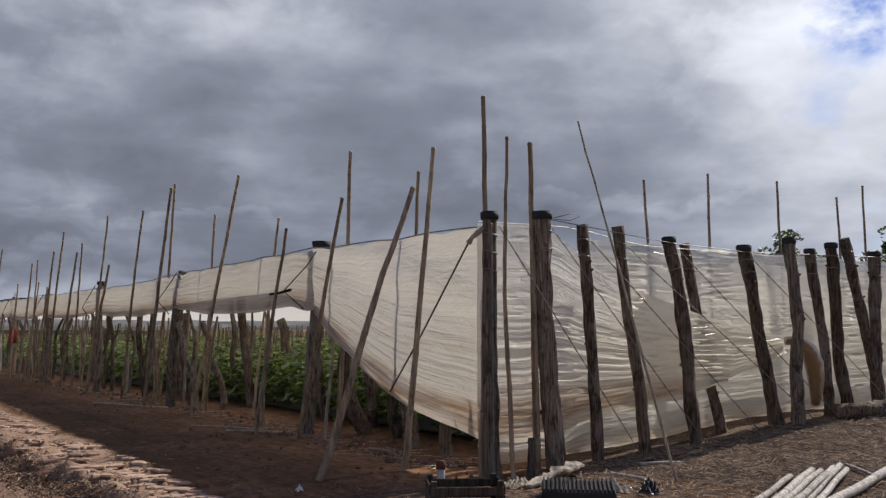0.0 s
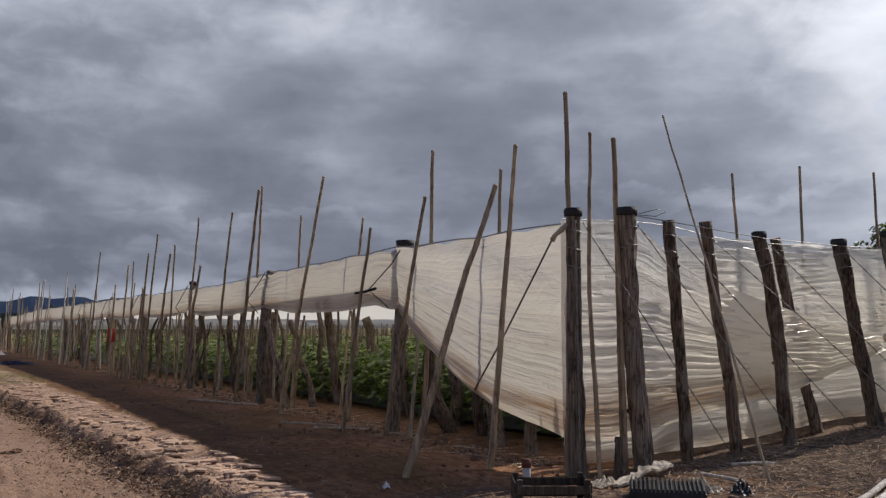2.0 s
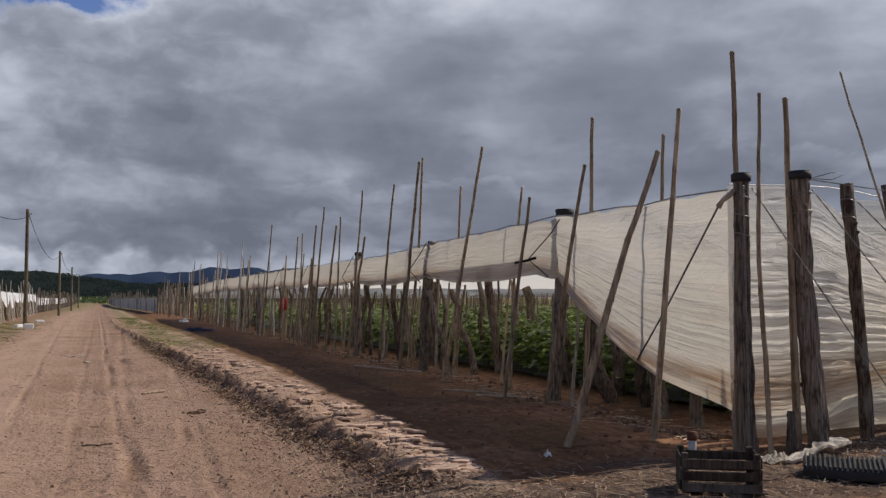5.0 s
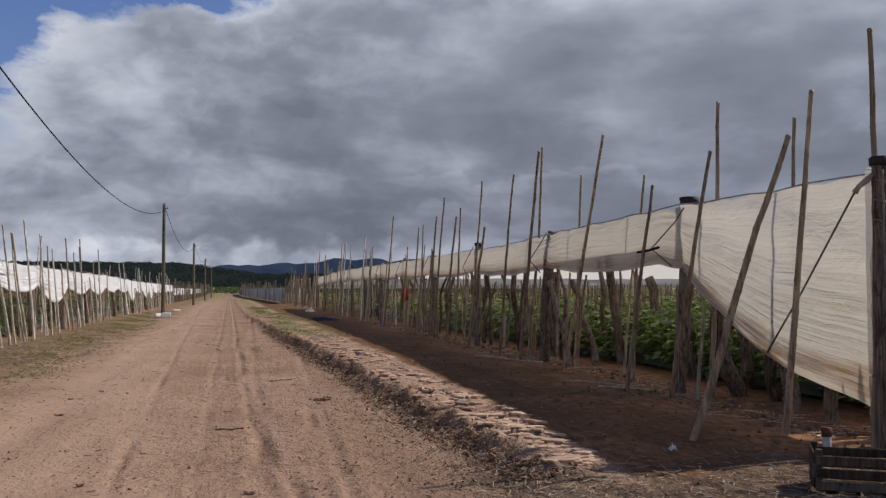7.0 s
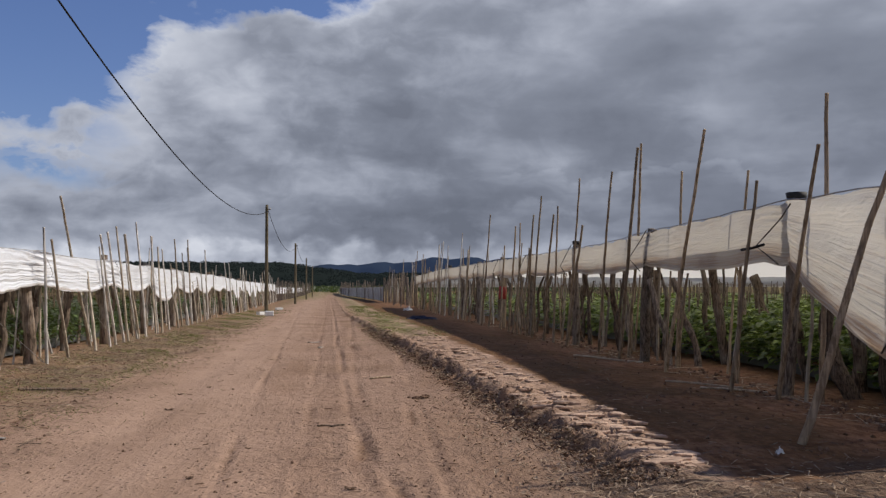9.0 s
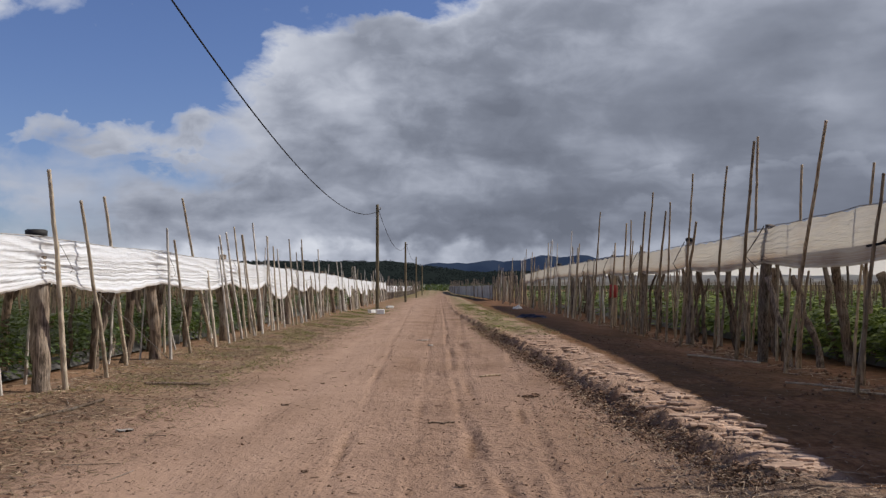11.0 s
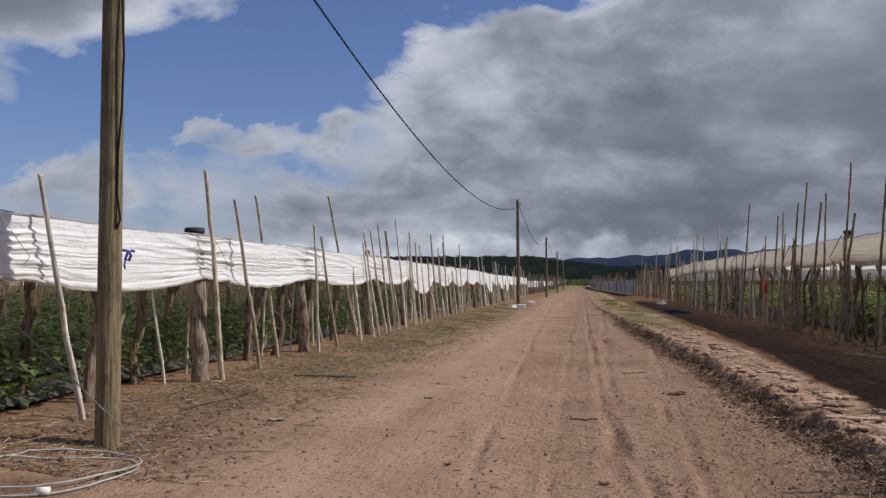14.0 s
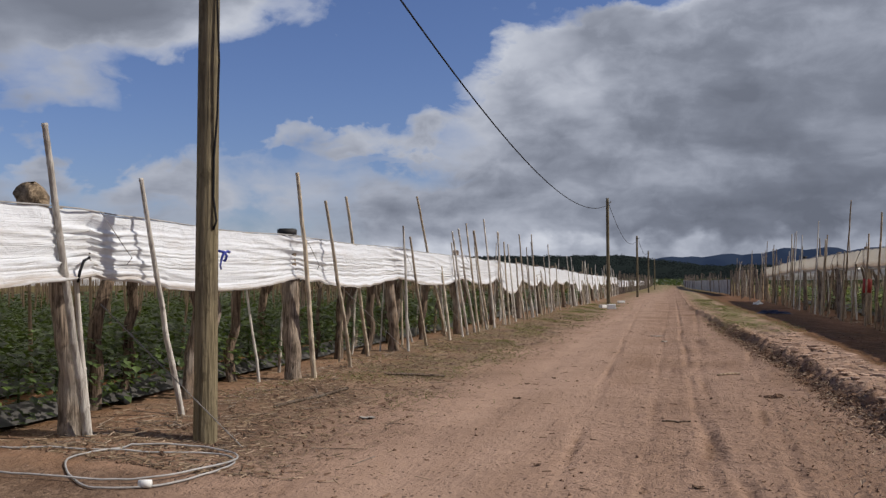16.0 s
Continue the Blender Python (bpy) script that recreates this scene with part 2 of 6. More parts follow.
def film(name, colour, dirt, through=0.5, gloss=0.12, see=0.0, milky=0.5, soiled=(0.10, 0.38), creased=(0.30, 0.75), lined=0.30, dull=0.0, fine_by=1.0):
    """Weathered plastic sheeting that lets some light through; soiled: where the stained hem fades out, creased: where the tight creases do."""
    m, n = material(name)
    vec = n.add("ShaderNodeTexCoord").outputs["Object"]
    uv = n.add("ShaderNodeTexCoord").outputs["UV"]
    stain = n.noise(n.stretch(vec, 0.7, 0.7, 2.4), 1.6, 5.0, 0.62)
    fine = n.noise(n.stretch(uv, 2.0, 60.0, 1.0), 1.0, 4.0, 0.6)
    v = n.add("ShaderNodeSeparateXYZ", Vector=uv).outputs[1]
    wavy = n.math("ADD", v, n.math("MULTIPLY", n.math("SUBTRACT", stain, 0.5), 0.25))
    hem = n.math("MULTIPLY", n.ramp(wavy, (max(0.0, soiled[0] - 0.06), 0.35), (soiled[0], 1.0), (0.5 * soiled[0] + 0.5 * soiled[1], 0.62), (soiled[1], 0.0)), n.ramp(fine, (0.30, 0.30), (0.58, 1.0)))
    spots = n.noise(n.stretch(vec, 1.0, 1.0, 1.6), 7.0, 5.0, 0.7)
    fac = n.math("MAXIMUM", n.math("MULTIPLY", hem, 0.95), n.math("MULTIPLY", n.ramp(stain, (0.52, 0.0), (0.8, 1.0)), 0.35), clamp=True)
    fac = n.math("MAXIMUM", fac, n.math("MULTIPLY", n.ramp(spots, (0.60, 0.0), (0.74, 1.0)), 0.30))
    col = n.mix(fac, colour, dirt)
    tight = n.ramp(wavy, (creased[0], 1.0), (creased[1], 0.42))
    lines = n.noise(n.stretch(uv, 1.1 * fine_by, 40.0 * fine_by, 1.0), 1.0, 5.0, 0.65, 0.25)
    col = n.mix(n.math("MULTIPLY", n.math("MULTIPLY", n.ramp(lines, (0.52, 0.0), (0.70, 1.0)), tight), lined), col, dirt)
    crease = n.noise(n.stretch(uv, 1.3 * fine_by, 46.0 * fine_by, 1.0), 1.0, 5.0, 0.62, 0.3)
    rumple = n.noise(n.stretch(vec, 1.0, 1.0, 1.8), 4.5, 4.0, 0.55, 0.6)
    height = n.math("ADD", n.math("MULTIPLY", crease, tight), n.math("MULTIPLY", rumple, 0.9))
    bump = n.add("ShaderNodeBump", Height=height, Strength=0.85, Distance=0.030)
    d = n.add("ShaderNodeBsdfDiffuse", Color=col, Normal=bump)
    tr = n.add("ShaderNodeBsdfTranslucent", Color=n.mix(dull, n.mix(milky, col, n.mix(fac, (0.95, 0.90, 0.81), dirt)), (0, 0, 0)), Normal=bump)
    g = n.add("ShaderNodeBsdfGlossy", Color=(1, 1, 1, 1), Roughness=0.28, Normal=bump)
    s = n.add("ShaderNodeMixShader", i0=through, i1=d, i2=tr)
    fr = n.add("ShaderNodeFresnel", IOR=1.45, Normal=bump)
    s = n.add("ShaderNodeMixShader", i0=n.math("MULTIPLY", fr, gloss * 6, clamp=True), i1=s, i2=g)
    clear = n.add("ShaderNodeBsdfTransparent", Color=(0.95, 0.92, 0.86, 1))
    s = n.add("ShaderNodeMixShader", i0=see, i1=s, i2=clear)
    n.add("ShaderNodeOutputMaterial", Surface=s)
    return m


def leaf(name, low, high):
    m, n = material(name)
    rnd = n.add("ShaderNodeNewGeometry").outputs["Random Per Island"]
    vec = n.add("ShaderNodeTexCoord").outputs["Object"]
    f = n.math("ADD", n.math("MULTIPLY", rnd, 0.7), n.math("MULTIPLY", n.noise(vec, 3.0), 0.4))
    col = n.mix(n.ramp(f, (0.30, 0.0), (0.62, 0.35), (0.98, 1.0)), low, high)
    p = n.add("ShaderNodeBsdfPrincipled", Base_Color=col, Roughness=0.5)
    t = n.add("ShaderNodeBsdfTranslucent", Color=n.mix(0.4, col, (0.20, 0.30, 0.03)))
    s = n.add("ShaderNodeMixShader", i0=0.3, i1=p, i2=t)
    n.add("ShaderNodeOutputMaterial", Surface=s)
    return m


def soil():
    m, n = material("soil")
    vec = n.add("ShaderNodeTexCoord").outputs["Object"]
    kind = n.add("ShaderNodeVertexColor", {"layer_name": "soil"}).outputs[0]
    ch = n.add("ShaderNodeSeparateColor", Color=kind)
    loose = n.add("ShaderNodeVertexColor", {"layer_name": "soil"}).outputs[1]
    a = n.noise(vec, 0.55, 6.0, 0.6)
    by_fence = n.math("GREATER_THAN", n.add("ShaderNodeSeparateXYZ", Vector=vec).outputs[0], 3.4)
    cell = n.add("ShaderNodeTexVoronoi", Vector=n.stretch(vec, 1.0, 0.8, 1.0), Scale=17.0)
    pick = n.add("ShaderNodeSeparateColor", Color=cell.outputs["Color"])
    crumb = n.math("MULTIPLY", n.ramp(cell.outputs["Distance"], (0.16, 1.0), (0.30, 0.0)), n.ramp(pick.outputs[0], (0.66, 0.0), (0.70, 1.0)))
    pebble = n.math("MULTIPLY", n.ramp(cell.outputs["Distance"], (0.14, 1.0), (0.24, 0.0)), n.ramp(pick.outputs[1], (0.88, 0.0), (0.90, 1.0)))
    fleck = n.add("ShaderNodeTexVoronoi", Vector=n.stretch(vec, 1.0, 0.7, 1.0), Scale=42.0)
    pick2 = n.add("ShaderNodeSeparateColor", Color=fleck.outputs["Color"])
    crumb2 = n.math("MULTIPLY", n.ramp(fleck.outputs["Distance"], (0.18, 1.0), (0.34, 0.0)), n.ramp(pick2.outputs[0], (0.70, 0.0), (0.74, 1.0)))
    b = n.noise(n.stretch(vec, 1.15, 0.8, 1.0), 8.0, 6.0, 0.66)
    c = n.noise(vec, 42.0, 4.0, 0.6)
    bent = n.add("ShaderNodeVectorMath", {"operation": "ADD"}, i0=vec)
    n.put(bent, "i1", n.add("ShaderNodeCombineXYZ", X=n.math("MULTIPLY", n.noise(n.stretch(vec, 0.0, 0.13, 0.0), 1.0, 2.0), 0.7)))
    track = n.noise(n.stretch(bent, 3.2, 0.22, 1.0), 1.0, 5.0, 0.62)
    ridge = n.noise(n.stretch(bent, 13.0, 0.35, 1.0), 1.0, 4.0, 0.6)
    sand = n.mix(n.ramp(a, (0.35, 0.0), (0.65, 1.0)), (0.254, 0.164, 0.114), (0.322, 0.212, 0.150))
    sand = n.mix(n.math("MULTIPLY", n.math("MULTIPLY", n.ramp(track, (0.54, 0.0), (0.66, 1.0)), n.ramp(n.noise(n.stretch(vec, 1.0, 0.5, 1.0), 1.3, 4.0, 0.6), (0.42, 0.0), (0.58, 1.0))), 0.72), sand, (0.125, 0.074, 0.052))
    sand = n.mix(n.math("MULTIPLY", n.ramp(b, (0.54, 0.0), (0.69, 1.0)), n.math("SUBTRACT", 0.34, n.math("MULTIPLY", loose, 0.28))), sand, (0.100, 0.062, 0.046))
    prints = n.noise(n.stretch(vec, 1.0, 0.8, 1.0), 7.0, 5.0, 0.64, 0.5)
    where = n.ramp(n.noise(vec, 0.9, 3.0, 0.6), (0.42, 0.0), (0.60, 1.0))
    sand = n.mix(n.math("MULTIPLY", n.math("MULTIPLY", n.ramp(prints, (0.52, 0.0), (0.63, 1.0)), n.math("ADD", 0.25, n.math("MULTIPLY", where, 0.75))), n.math("SUBTRACT", 0.54, n.math("MULTIPLY", loose, 0.40))), sand, (0.118, 0.072, 0.052))
    sand = n.mix(n.math("MULTIPLY", loose, 0.55), sand, (0.405, 0.278, 0.202))
    # darker earth, also carrying the painted shade along the curtain
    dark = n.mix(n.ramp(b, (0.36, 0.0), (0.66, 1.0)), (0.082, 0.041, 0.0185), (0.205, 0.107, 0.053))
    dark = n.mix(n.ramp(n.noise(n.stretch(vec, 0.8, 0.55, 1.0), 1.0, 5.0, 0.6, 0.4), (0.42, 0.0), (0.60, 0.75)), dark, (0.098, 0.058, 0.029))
    # lighter, redder patches; by the fence they paint light coming through the film
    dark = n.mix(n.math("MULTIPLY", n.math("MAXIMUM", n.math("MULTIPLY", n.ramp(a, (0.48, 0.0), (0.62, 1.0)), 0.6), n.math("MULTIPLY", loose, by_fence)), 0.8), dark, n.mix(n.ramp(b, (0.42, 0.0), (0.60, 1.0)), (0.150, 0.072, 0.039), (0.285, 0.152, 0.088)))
    chaff = n.mix(n.ramp(n.noise(n.stretch(vec, 1.0, 0.5, 1.0), 26.0, 6.0, 0.75, 1.5), (0.36, 0.0), (0.66, 1.0)), (0.045, 0.027, 0.018), n.mix(n.ramp(n.noise(vec, 2.6, 4.0, 0.65, 0.5), (0.40, 0.0), (0.60, 1.0)), (0.120, 0.078, 0.054), (0.270, 0.188, 0.132)))
    grass = n.mix(n.ramp(b, (0.4, 0.0), (0.62, 1.0)), (0.125, 0.098, 0.052), (0.155, 0.175, 0.048))
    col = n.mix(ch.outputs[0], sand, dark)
    col = n.mix(ch.outputs[1], col, chaff)
    col = n.mix(n.math("MULTIPLY", ch.outputs[2], n.ramp(n.noise(vec, 1.5, 6.0, 0.7), (0.40, 0.0), (0.58, 1.0))), col, grass)
    rough = n.math("ADD", 0.42, n.math("ADD", n.math("MULTIPLY", ch.outputs[0], -0.10), n.math("MULTIPLY", ch.outputs[1], 0.75)))
    spots = n.ramp(n.noise(vec, 1.1, 3.0, 0.6), (0.40, 0.35), (0.60, 1.0))
    col = n.mix(n.math("MULTIPLY", n.math("MULTIPLY", n.math("MAXIMUM", crumb, n.math("MULTIPLY", crumb2, 0.5)), spots), n.math("SUBTRACT", 0.55, n.math("MULTIPLY", ch.outputs[0], 0.40))), col, (0.085, 0.052, 0.037))
    col = n.mix(n.math("MULTIPLY", n.math("MULTIPLY", pebble, spots), 0.6), col, (0.40, 0.30, 0.225))
    h = n.math("ADD", n.math("MULTIPLY", n.math("ADD", crumb, n.math("ADD", pebble, n.math("MULTIPLY", crumb2, 0.5))), n.math("SUBTRACT", 0.25, n.math("MULTIPLY", ch.outputs[0], 0.17))), n.math("MULTIPLY", b, rough))
    h = n.math("ADD", h, n.math("ADD", n.math("SUBTRACT", n.math("MULTIPLY", c, 0.13), n.math("MULTIPLY", n.math("MULTIPLY", prints, n.math("SUBTRACT", 1.0, loose)), 0.8)), n.math("ADD", n.math("MULTIPLY", track, 0.35), n.math("MULTIPLY", ridge, 0.05))))
    finish(n, col, 0.95, h, 1.0, 0.055, Specular_IOR_Level=0.08)
    return m


SOIL = soil()
POST = wood("weathered_post", (0.062, 0.046, 0.034), (0.318, 0.250, 0.192), 9.0, 0.9, (0.20, 0.18, 0.16))
POST_DARK = wood("barky_post", (0.042, 0.029, 0.020), (0.228, 0.166, 0.120), 9.0, 0.9, (0.30, 0.26, 0.22))
POLE = wood("treated_pole", (0.105, 0.085, 0.050), (0.240, 0.197, 0.122), 7.0, 0.85, (0.07, 0.055, 0.04))
BAMBOO = wood("dry_bamboo", (0.176, 0.123, 0.076), (0.455, 0.345, 0.230), 5.0, 0.7, (0.24, 0.19, 0.15))
# lighter bamboo for pale canes, with the sun on them put into the colour
PALE_LIT_CANE = wood("pale_lit_bamboo", (0.280, 0.230, 0.172), (0.480, 0.412, 0.320), 5.0, 0.65, (0.24, 0.18, 0.12))
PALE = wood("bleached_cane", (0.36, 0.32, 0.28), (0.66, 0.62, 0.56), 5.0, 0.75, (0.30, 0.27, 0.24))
CRATE = wood("crate_board", (0.030, 0.022, 0.018), (0.085, 0.064, 0.050), 6.0)
RUBBER = plain("tyre_rubber", (0.022, 0.021, 0.021), 0.75)
WIRE = plain("dull_wire", (0.20, 0.185, 0.17), 0.5, 0.35, 60.0, 0.4)
ROPE = plain("dirty_rope", (0.11, 0.095, 0.082), 0.9)
CABLE = plain("black_cable", (0.018, 0.018, 0.020), 0.9, 0.1, 3.0, 0.0, 0.0)
HOSE = plain("grey_hose", (0.30, 0.288, 0.275), 0.55)
PVC = plain("pvc_pipe", (0.33, 0.35, 0.38), 0.5)
BLACK = plain("black_plastic", (0.020, 0.022, 0.026), 0.4)
BLUE = plain("blue_twine", (0.03, 0.045, 0.30), 0.6)
RED = plain("red_paint", (0.33, 0.030, 0.025), 0.7)
RUST = plain("rusty_iron", (0.10, 0.045, 0.035), 0.85)
BOX = plain("white_box", (0.70, 0.69, 0.66), 0.6, 0.15)
STRAW = plain("straw", (0.290, 0.215, 0.150), 0.9, 0.4, 8.0)
CRUST = plain("sandy_crust", (0.405, 0.282, 0.206), 0.95, 0.32, 12.0, 0.0, 1.0)
CHAFF = plain("dry_leaf", (0.330, 0.245, 0.172), 0.9, 0.45, 25.0)
DRY = plain("dry_grass", (0.185, 0.135, 0.085), 0.95, 0.45, 9.0)
CLOD = plain("dark_clod", (0.158, 0.098, 0.066), 0.95, 0.4, 20.0)
CRUMB = plain("sandy_crumb", (0.200, 0.130, 0.092), 0.95, 0.4, 20.0)
MULCH = plain("mulch_film", (0.060, 0.056, 0.053), 0.6, 0.35, 3.0)
FILM_BACK = film("cream_film", (0.55, 0.512, 0.455), (0.30, 0.175, 0.085), 0.54, 0.02, 0.06, 0.10, (0.06, 0.19), (0.34, 0.62), 0.60, 0.14)
FILM_END = film("end_wall_film", (0.72, 0.69, 0.64), (0.42, 0.27, 0.15), 0.90, 0.12, 0.06, 0.8, (0.08, 0.30), (0.2, 0.9), 0.42)
FILM_INNER = film("inner_film", (0.72, 0.695, 0.65), (0.52, 0.42, 0.31), 0.80, 0.08, 0.14, 0.5, (0.0, 0.10), (0.2, 0.9), 0.22)
ROLL = film("rolled_film", (0.42, 0.30, 0.17), (0.22, 0.12, 0.05), 0.55, 0.06, 0.0, 0.2, (0.3, 0.9))
FILM_OLD = film("stained_film", (0.50, 0.455, 0.39), (0.27, 0.150, 0.072), 0.52, 0.02, 0.06, 0.10, (0.10, 0.40), (0.30, 0.75), 0.45, 0.18)
FILM_ROOF = film("roof_film", (0.82, 0.79, 0.72), (0.58, 0.52, 0.43), 0.80, 0.04, 0.08)
FILM_FAR = film("far_film", (0.60, 0.585, 0.56), (0.40, 0.34, 0.27), 0.50, 0.02)
GREY_NET = plain("grey_net", (0.40, 0.39, 0.375), 0.9, 0.5, 4.0)
FILM_WHITE = film("white_film", (0.72, 0.74, 0.775), (0.42, 0.35, 0.285), 0.20, 0.06, 0.0, 0.5, (0.02, 0.10), (0.45, 0.85), 0.45, 0.0, 0.42)
BARK = plain("pale_bark", (0.38, 0.335, 0.275), 0.9, 0.45, 22.0, 0.0, 0.6)
SCRAP = film("film_scrap", (0.46, 0.40, 0.32), (0.30, 0.20, 0.12), 0.3, 0.015)
LEAF = leaf("crop_leaf", (0.036, 0.066, 0.012), (0.330, 0.410, 0.085))
LEAF_B = leaf("crop_leaf_dark", (0.015, 0.029, 0.007), (0.100, 0.150, 0.032))
TREE = leaf("tree_leaf", (0.018, 0.030, 0.012), (0.075, 0.100, 0.040))


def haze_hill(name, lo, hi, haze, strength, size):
    """Distant slopes that emit a faint glow themselves, standing in for air haze."""
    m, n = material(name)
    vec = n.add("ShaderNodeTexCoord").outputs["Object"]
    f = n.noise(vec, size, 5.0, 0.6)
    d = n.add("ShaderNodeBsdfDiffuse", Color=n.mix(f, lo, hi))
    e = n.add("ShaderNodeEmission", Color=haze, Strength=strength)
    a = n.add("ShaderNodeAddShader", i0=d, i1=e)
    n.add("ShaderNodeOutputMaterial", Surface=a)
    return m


# haze colour and strength are emission on the slopes themselves, not air
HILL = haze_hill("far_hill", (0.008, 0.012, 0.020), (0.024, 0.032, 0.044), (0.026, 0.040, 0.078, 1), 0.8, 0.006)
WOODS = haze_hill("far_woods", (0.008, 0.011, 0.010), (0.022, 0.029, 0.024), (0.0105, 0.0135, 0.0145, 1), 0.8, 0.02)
GRASS = leaf("grass_blade", (0.120, 0.105, 0.040), (0.270, 0.240, 0.095))

# ---- helpers for meshes ----
rng = random.Random(7)


def s01(a):
    a = min(1.0, max(0.0, a))
    return a * a * (3 - 2 * a)


def bump1(x, c, w):
    return math.exp(-((x - c) / w) ** 2)


def wob(x, y, s, seed=0.0):
    return noise.noise((x * s, y * s, seed))


def band_x(y):
    """Where the foot of the bank runs beside the road."""
    return 1.88 - 0.033 * (min(y, 45.0) - 10.0) + 0.07 * max(0.0, 9.0 - y)


def crust_at(x, y):
    """How much of the sandy crust lies here, and how deep a break runs across it."""
    if not 1.0 < x < 3.4 or y > 60:
        return 0.0, 0.0, 0.0
    c = 0.5 * (band_x(y) + 2.88) + 0.06
    crust = bump1(x, c, 0.42 + 0.5 * (c - 2.42 if c > 2.42 else 2.42 - c)) * s01((y - 6.3) / 1.2)
    skew = y + 0.28 * x + 0.50 * wob(x, y, 0.7, 23.0) + 0.05 * wob(x, y, 4.0, 24.0)
    k = noise.noise((x * 0.30, skew * 2.6, 19.0))
    gap = s01(1 - abs(k) / 0.11) * s01(0.55 + 1.8 * wob(x, y, 1.9, 25.0))
    p = (2.3 * skew + 0.9 * noise.noise((x * 0.9, y * 0.8, 27.0)) + 0.12 * noise.noise((x * 5.0, y * 5.0, 28.0))) % 1.0
    slab = 1.0 - p / 0.78 if p < 0.78 else s01((p - 0.78) / 0.22)
    return crust, gap, 0.8 * (slab - 0.5) + 0.6 * noise.noise((x * 0.6, skew * 4.2, 17.0))


def ruts(x, y, w):
    """Centre, width, depth and seed of each wheel rut at this distance down the road."""
    return ((-0.80 - 0.02 * (y - 7) + 0.3 * w, 0.042, 0.035, 41.0), (0.22 + 0.075 * max(0.0, 9.6 - y) + 0.4 * w, 0.045, 0.055, 42.0), (-0.22 + 0.5 * w, 0.05, 0.025, 43.0),
            (1.05 + 0.05 * (y - 11) + 0.3 * w, 0.05, 0.035, 44.0), (0.75 + 0.06 * (y - 8) + 0.4 * w, 0.05, 0.030, 45.0), (0.42 + 0.02 * (y - 15) + 0.5 * w, 0.07, 0.040, 46.0))


def ground_z(x, y):
    """Height of the ground: flat road with ruts, a grader's berm, a chaff mound at the end wall, a raised verge."""
    z = 0.0
    z += 0.26 * s01((x - 6.5) / 5.0) * s01((11.0 - y) / 2.5)
    z += 0.12 * s01((-3.0 - x) / 1.7) * s01((60 - y) / 20)
    z -= 0.0045 * min(150.0, max(0.0, y - 15))
    if abs(x) < 40 and -20 < y < 140:
        w = 0.25 * wob(x * 0.3, y, 0.15, 3.0)
        on = s01((x + 4) / 1.0) * s01((2.0 - x) / 0.8)
        z -= on * (0.02 * bump1(x, -1.9 + w, 0.3) + 0.012 * bump1(x, -0.2 + w, 0.5))
        for xc, wd, dp, sd in ruts(x, y, w):
            if abs(x - xc) < 5 * wd:
                q = dp * on * max(0.0, 0.55 + 1.1 * wob(x * 0.3, y, 0.45, sd)) * (0.8 + 0.5 * wob(x, y, 6.0, sd))
                z += q * (0.12 * bump1(x, xc - 2.1 * wd, wd) + 0.12 * bump1(x, xc + 2.1 * wd, wd) - 0.75 * bump1(x, xc, wd))
        bank = s01((x - band_x(y) - 0.02 - 0.2 * w - 0.12 * wob(x, y, 1.6, 21.0) - 0.07 * wob(x, y, 5.0, 22.0)) / 0.24) * s01((6.0 - x) / 2.6) * s01((y - 6.0) / 3.5) * s01((60 - y) / 30)
        z += 0.12 * bank
        z += bump1(x, band_x(y) + 0.2 + 0.3 * w, 0.26) * s01((y - 5.6) / 1.5) * (0.035 + 0.075 * wob(x, y, 2.6, 1.0) + 0.06 * wob(x, y, 6.5, 2.0) + 0.03 * wob(x, y, 14.0, 2.5))
        z += 0.02 * wob(x, y, 0.9, 5.0)
        crust, gap, lump = crust_at(x, y)
        if crust > 0.01:
            z += crust * (0.060 * lump - 0.060 * gap + 0.040 * noise.noise((x * 4.0, y * 9.0, 18.0)))
        rough = 0.35 + 0.65 * s01((x - 1.2) / 0.5) + 0.5 * s01((-3.3 - x) / 0.6)
        z += rough * (0.016 * wob(x, y, 3.1, 7.0) + 0.010 * wob(x, y, 7.3, 8.0))
    return z


def mesh(name, verts, faces, mat, smooth=False, uvs=None):
    me = bpy.data.meshes.new(name)
    me.from_pydata([tuple(v) for v in verts], [], faces)
    if uvs is not None:
        layer = me.uv_layers.new(name="UVMap")
        idx = np.empty(len(me.loops), dtype=np.int32)
        me.loops.foreach_get("vertex_index", idx)
        layer.data.foreach_set("uv", np.asarray(uvs, dtype=np.float32)[idx].ravel())
    if smooth:
        me.polygons.foreach_set("use_smooth", [True] * len(me.polygons))
    me.materials.append(mat)
    me.update()
    return me


def thing(name, me, m=None, **tags):
    ob = new(name, me)
    if m is not None:
        ob.matrix_world = m
    return tagged(ob, **tags)


def part(name, me, parent, label="", m=None):
    ob = new(name, me)
    ob.parent = parent
    if m is not None:
        ob.matrix_local = m
    return tagged(ob, label=label) if label else ob


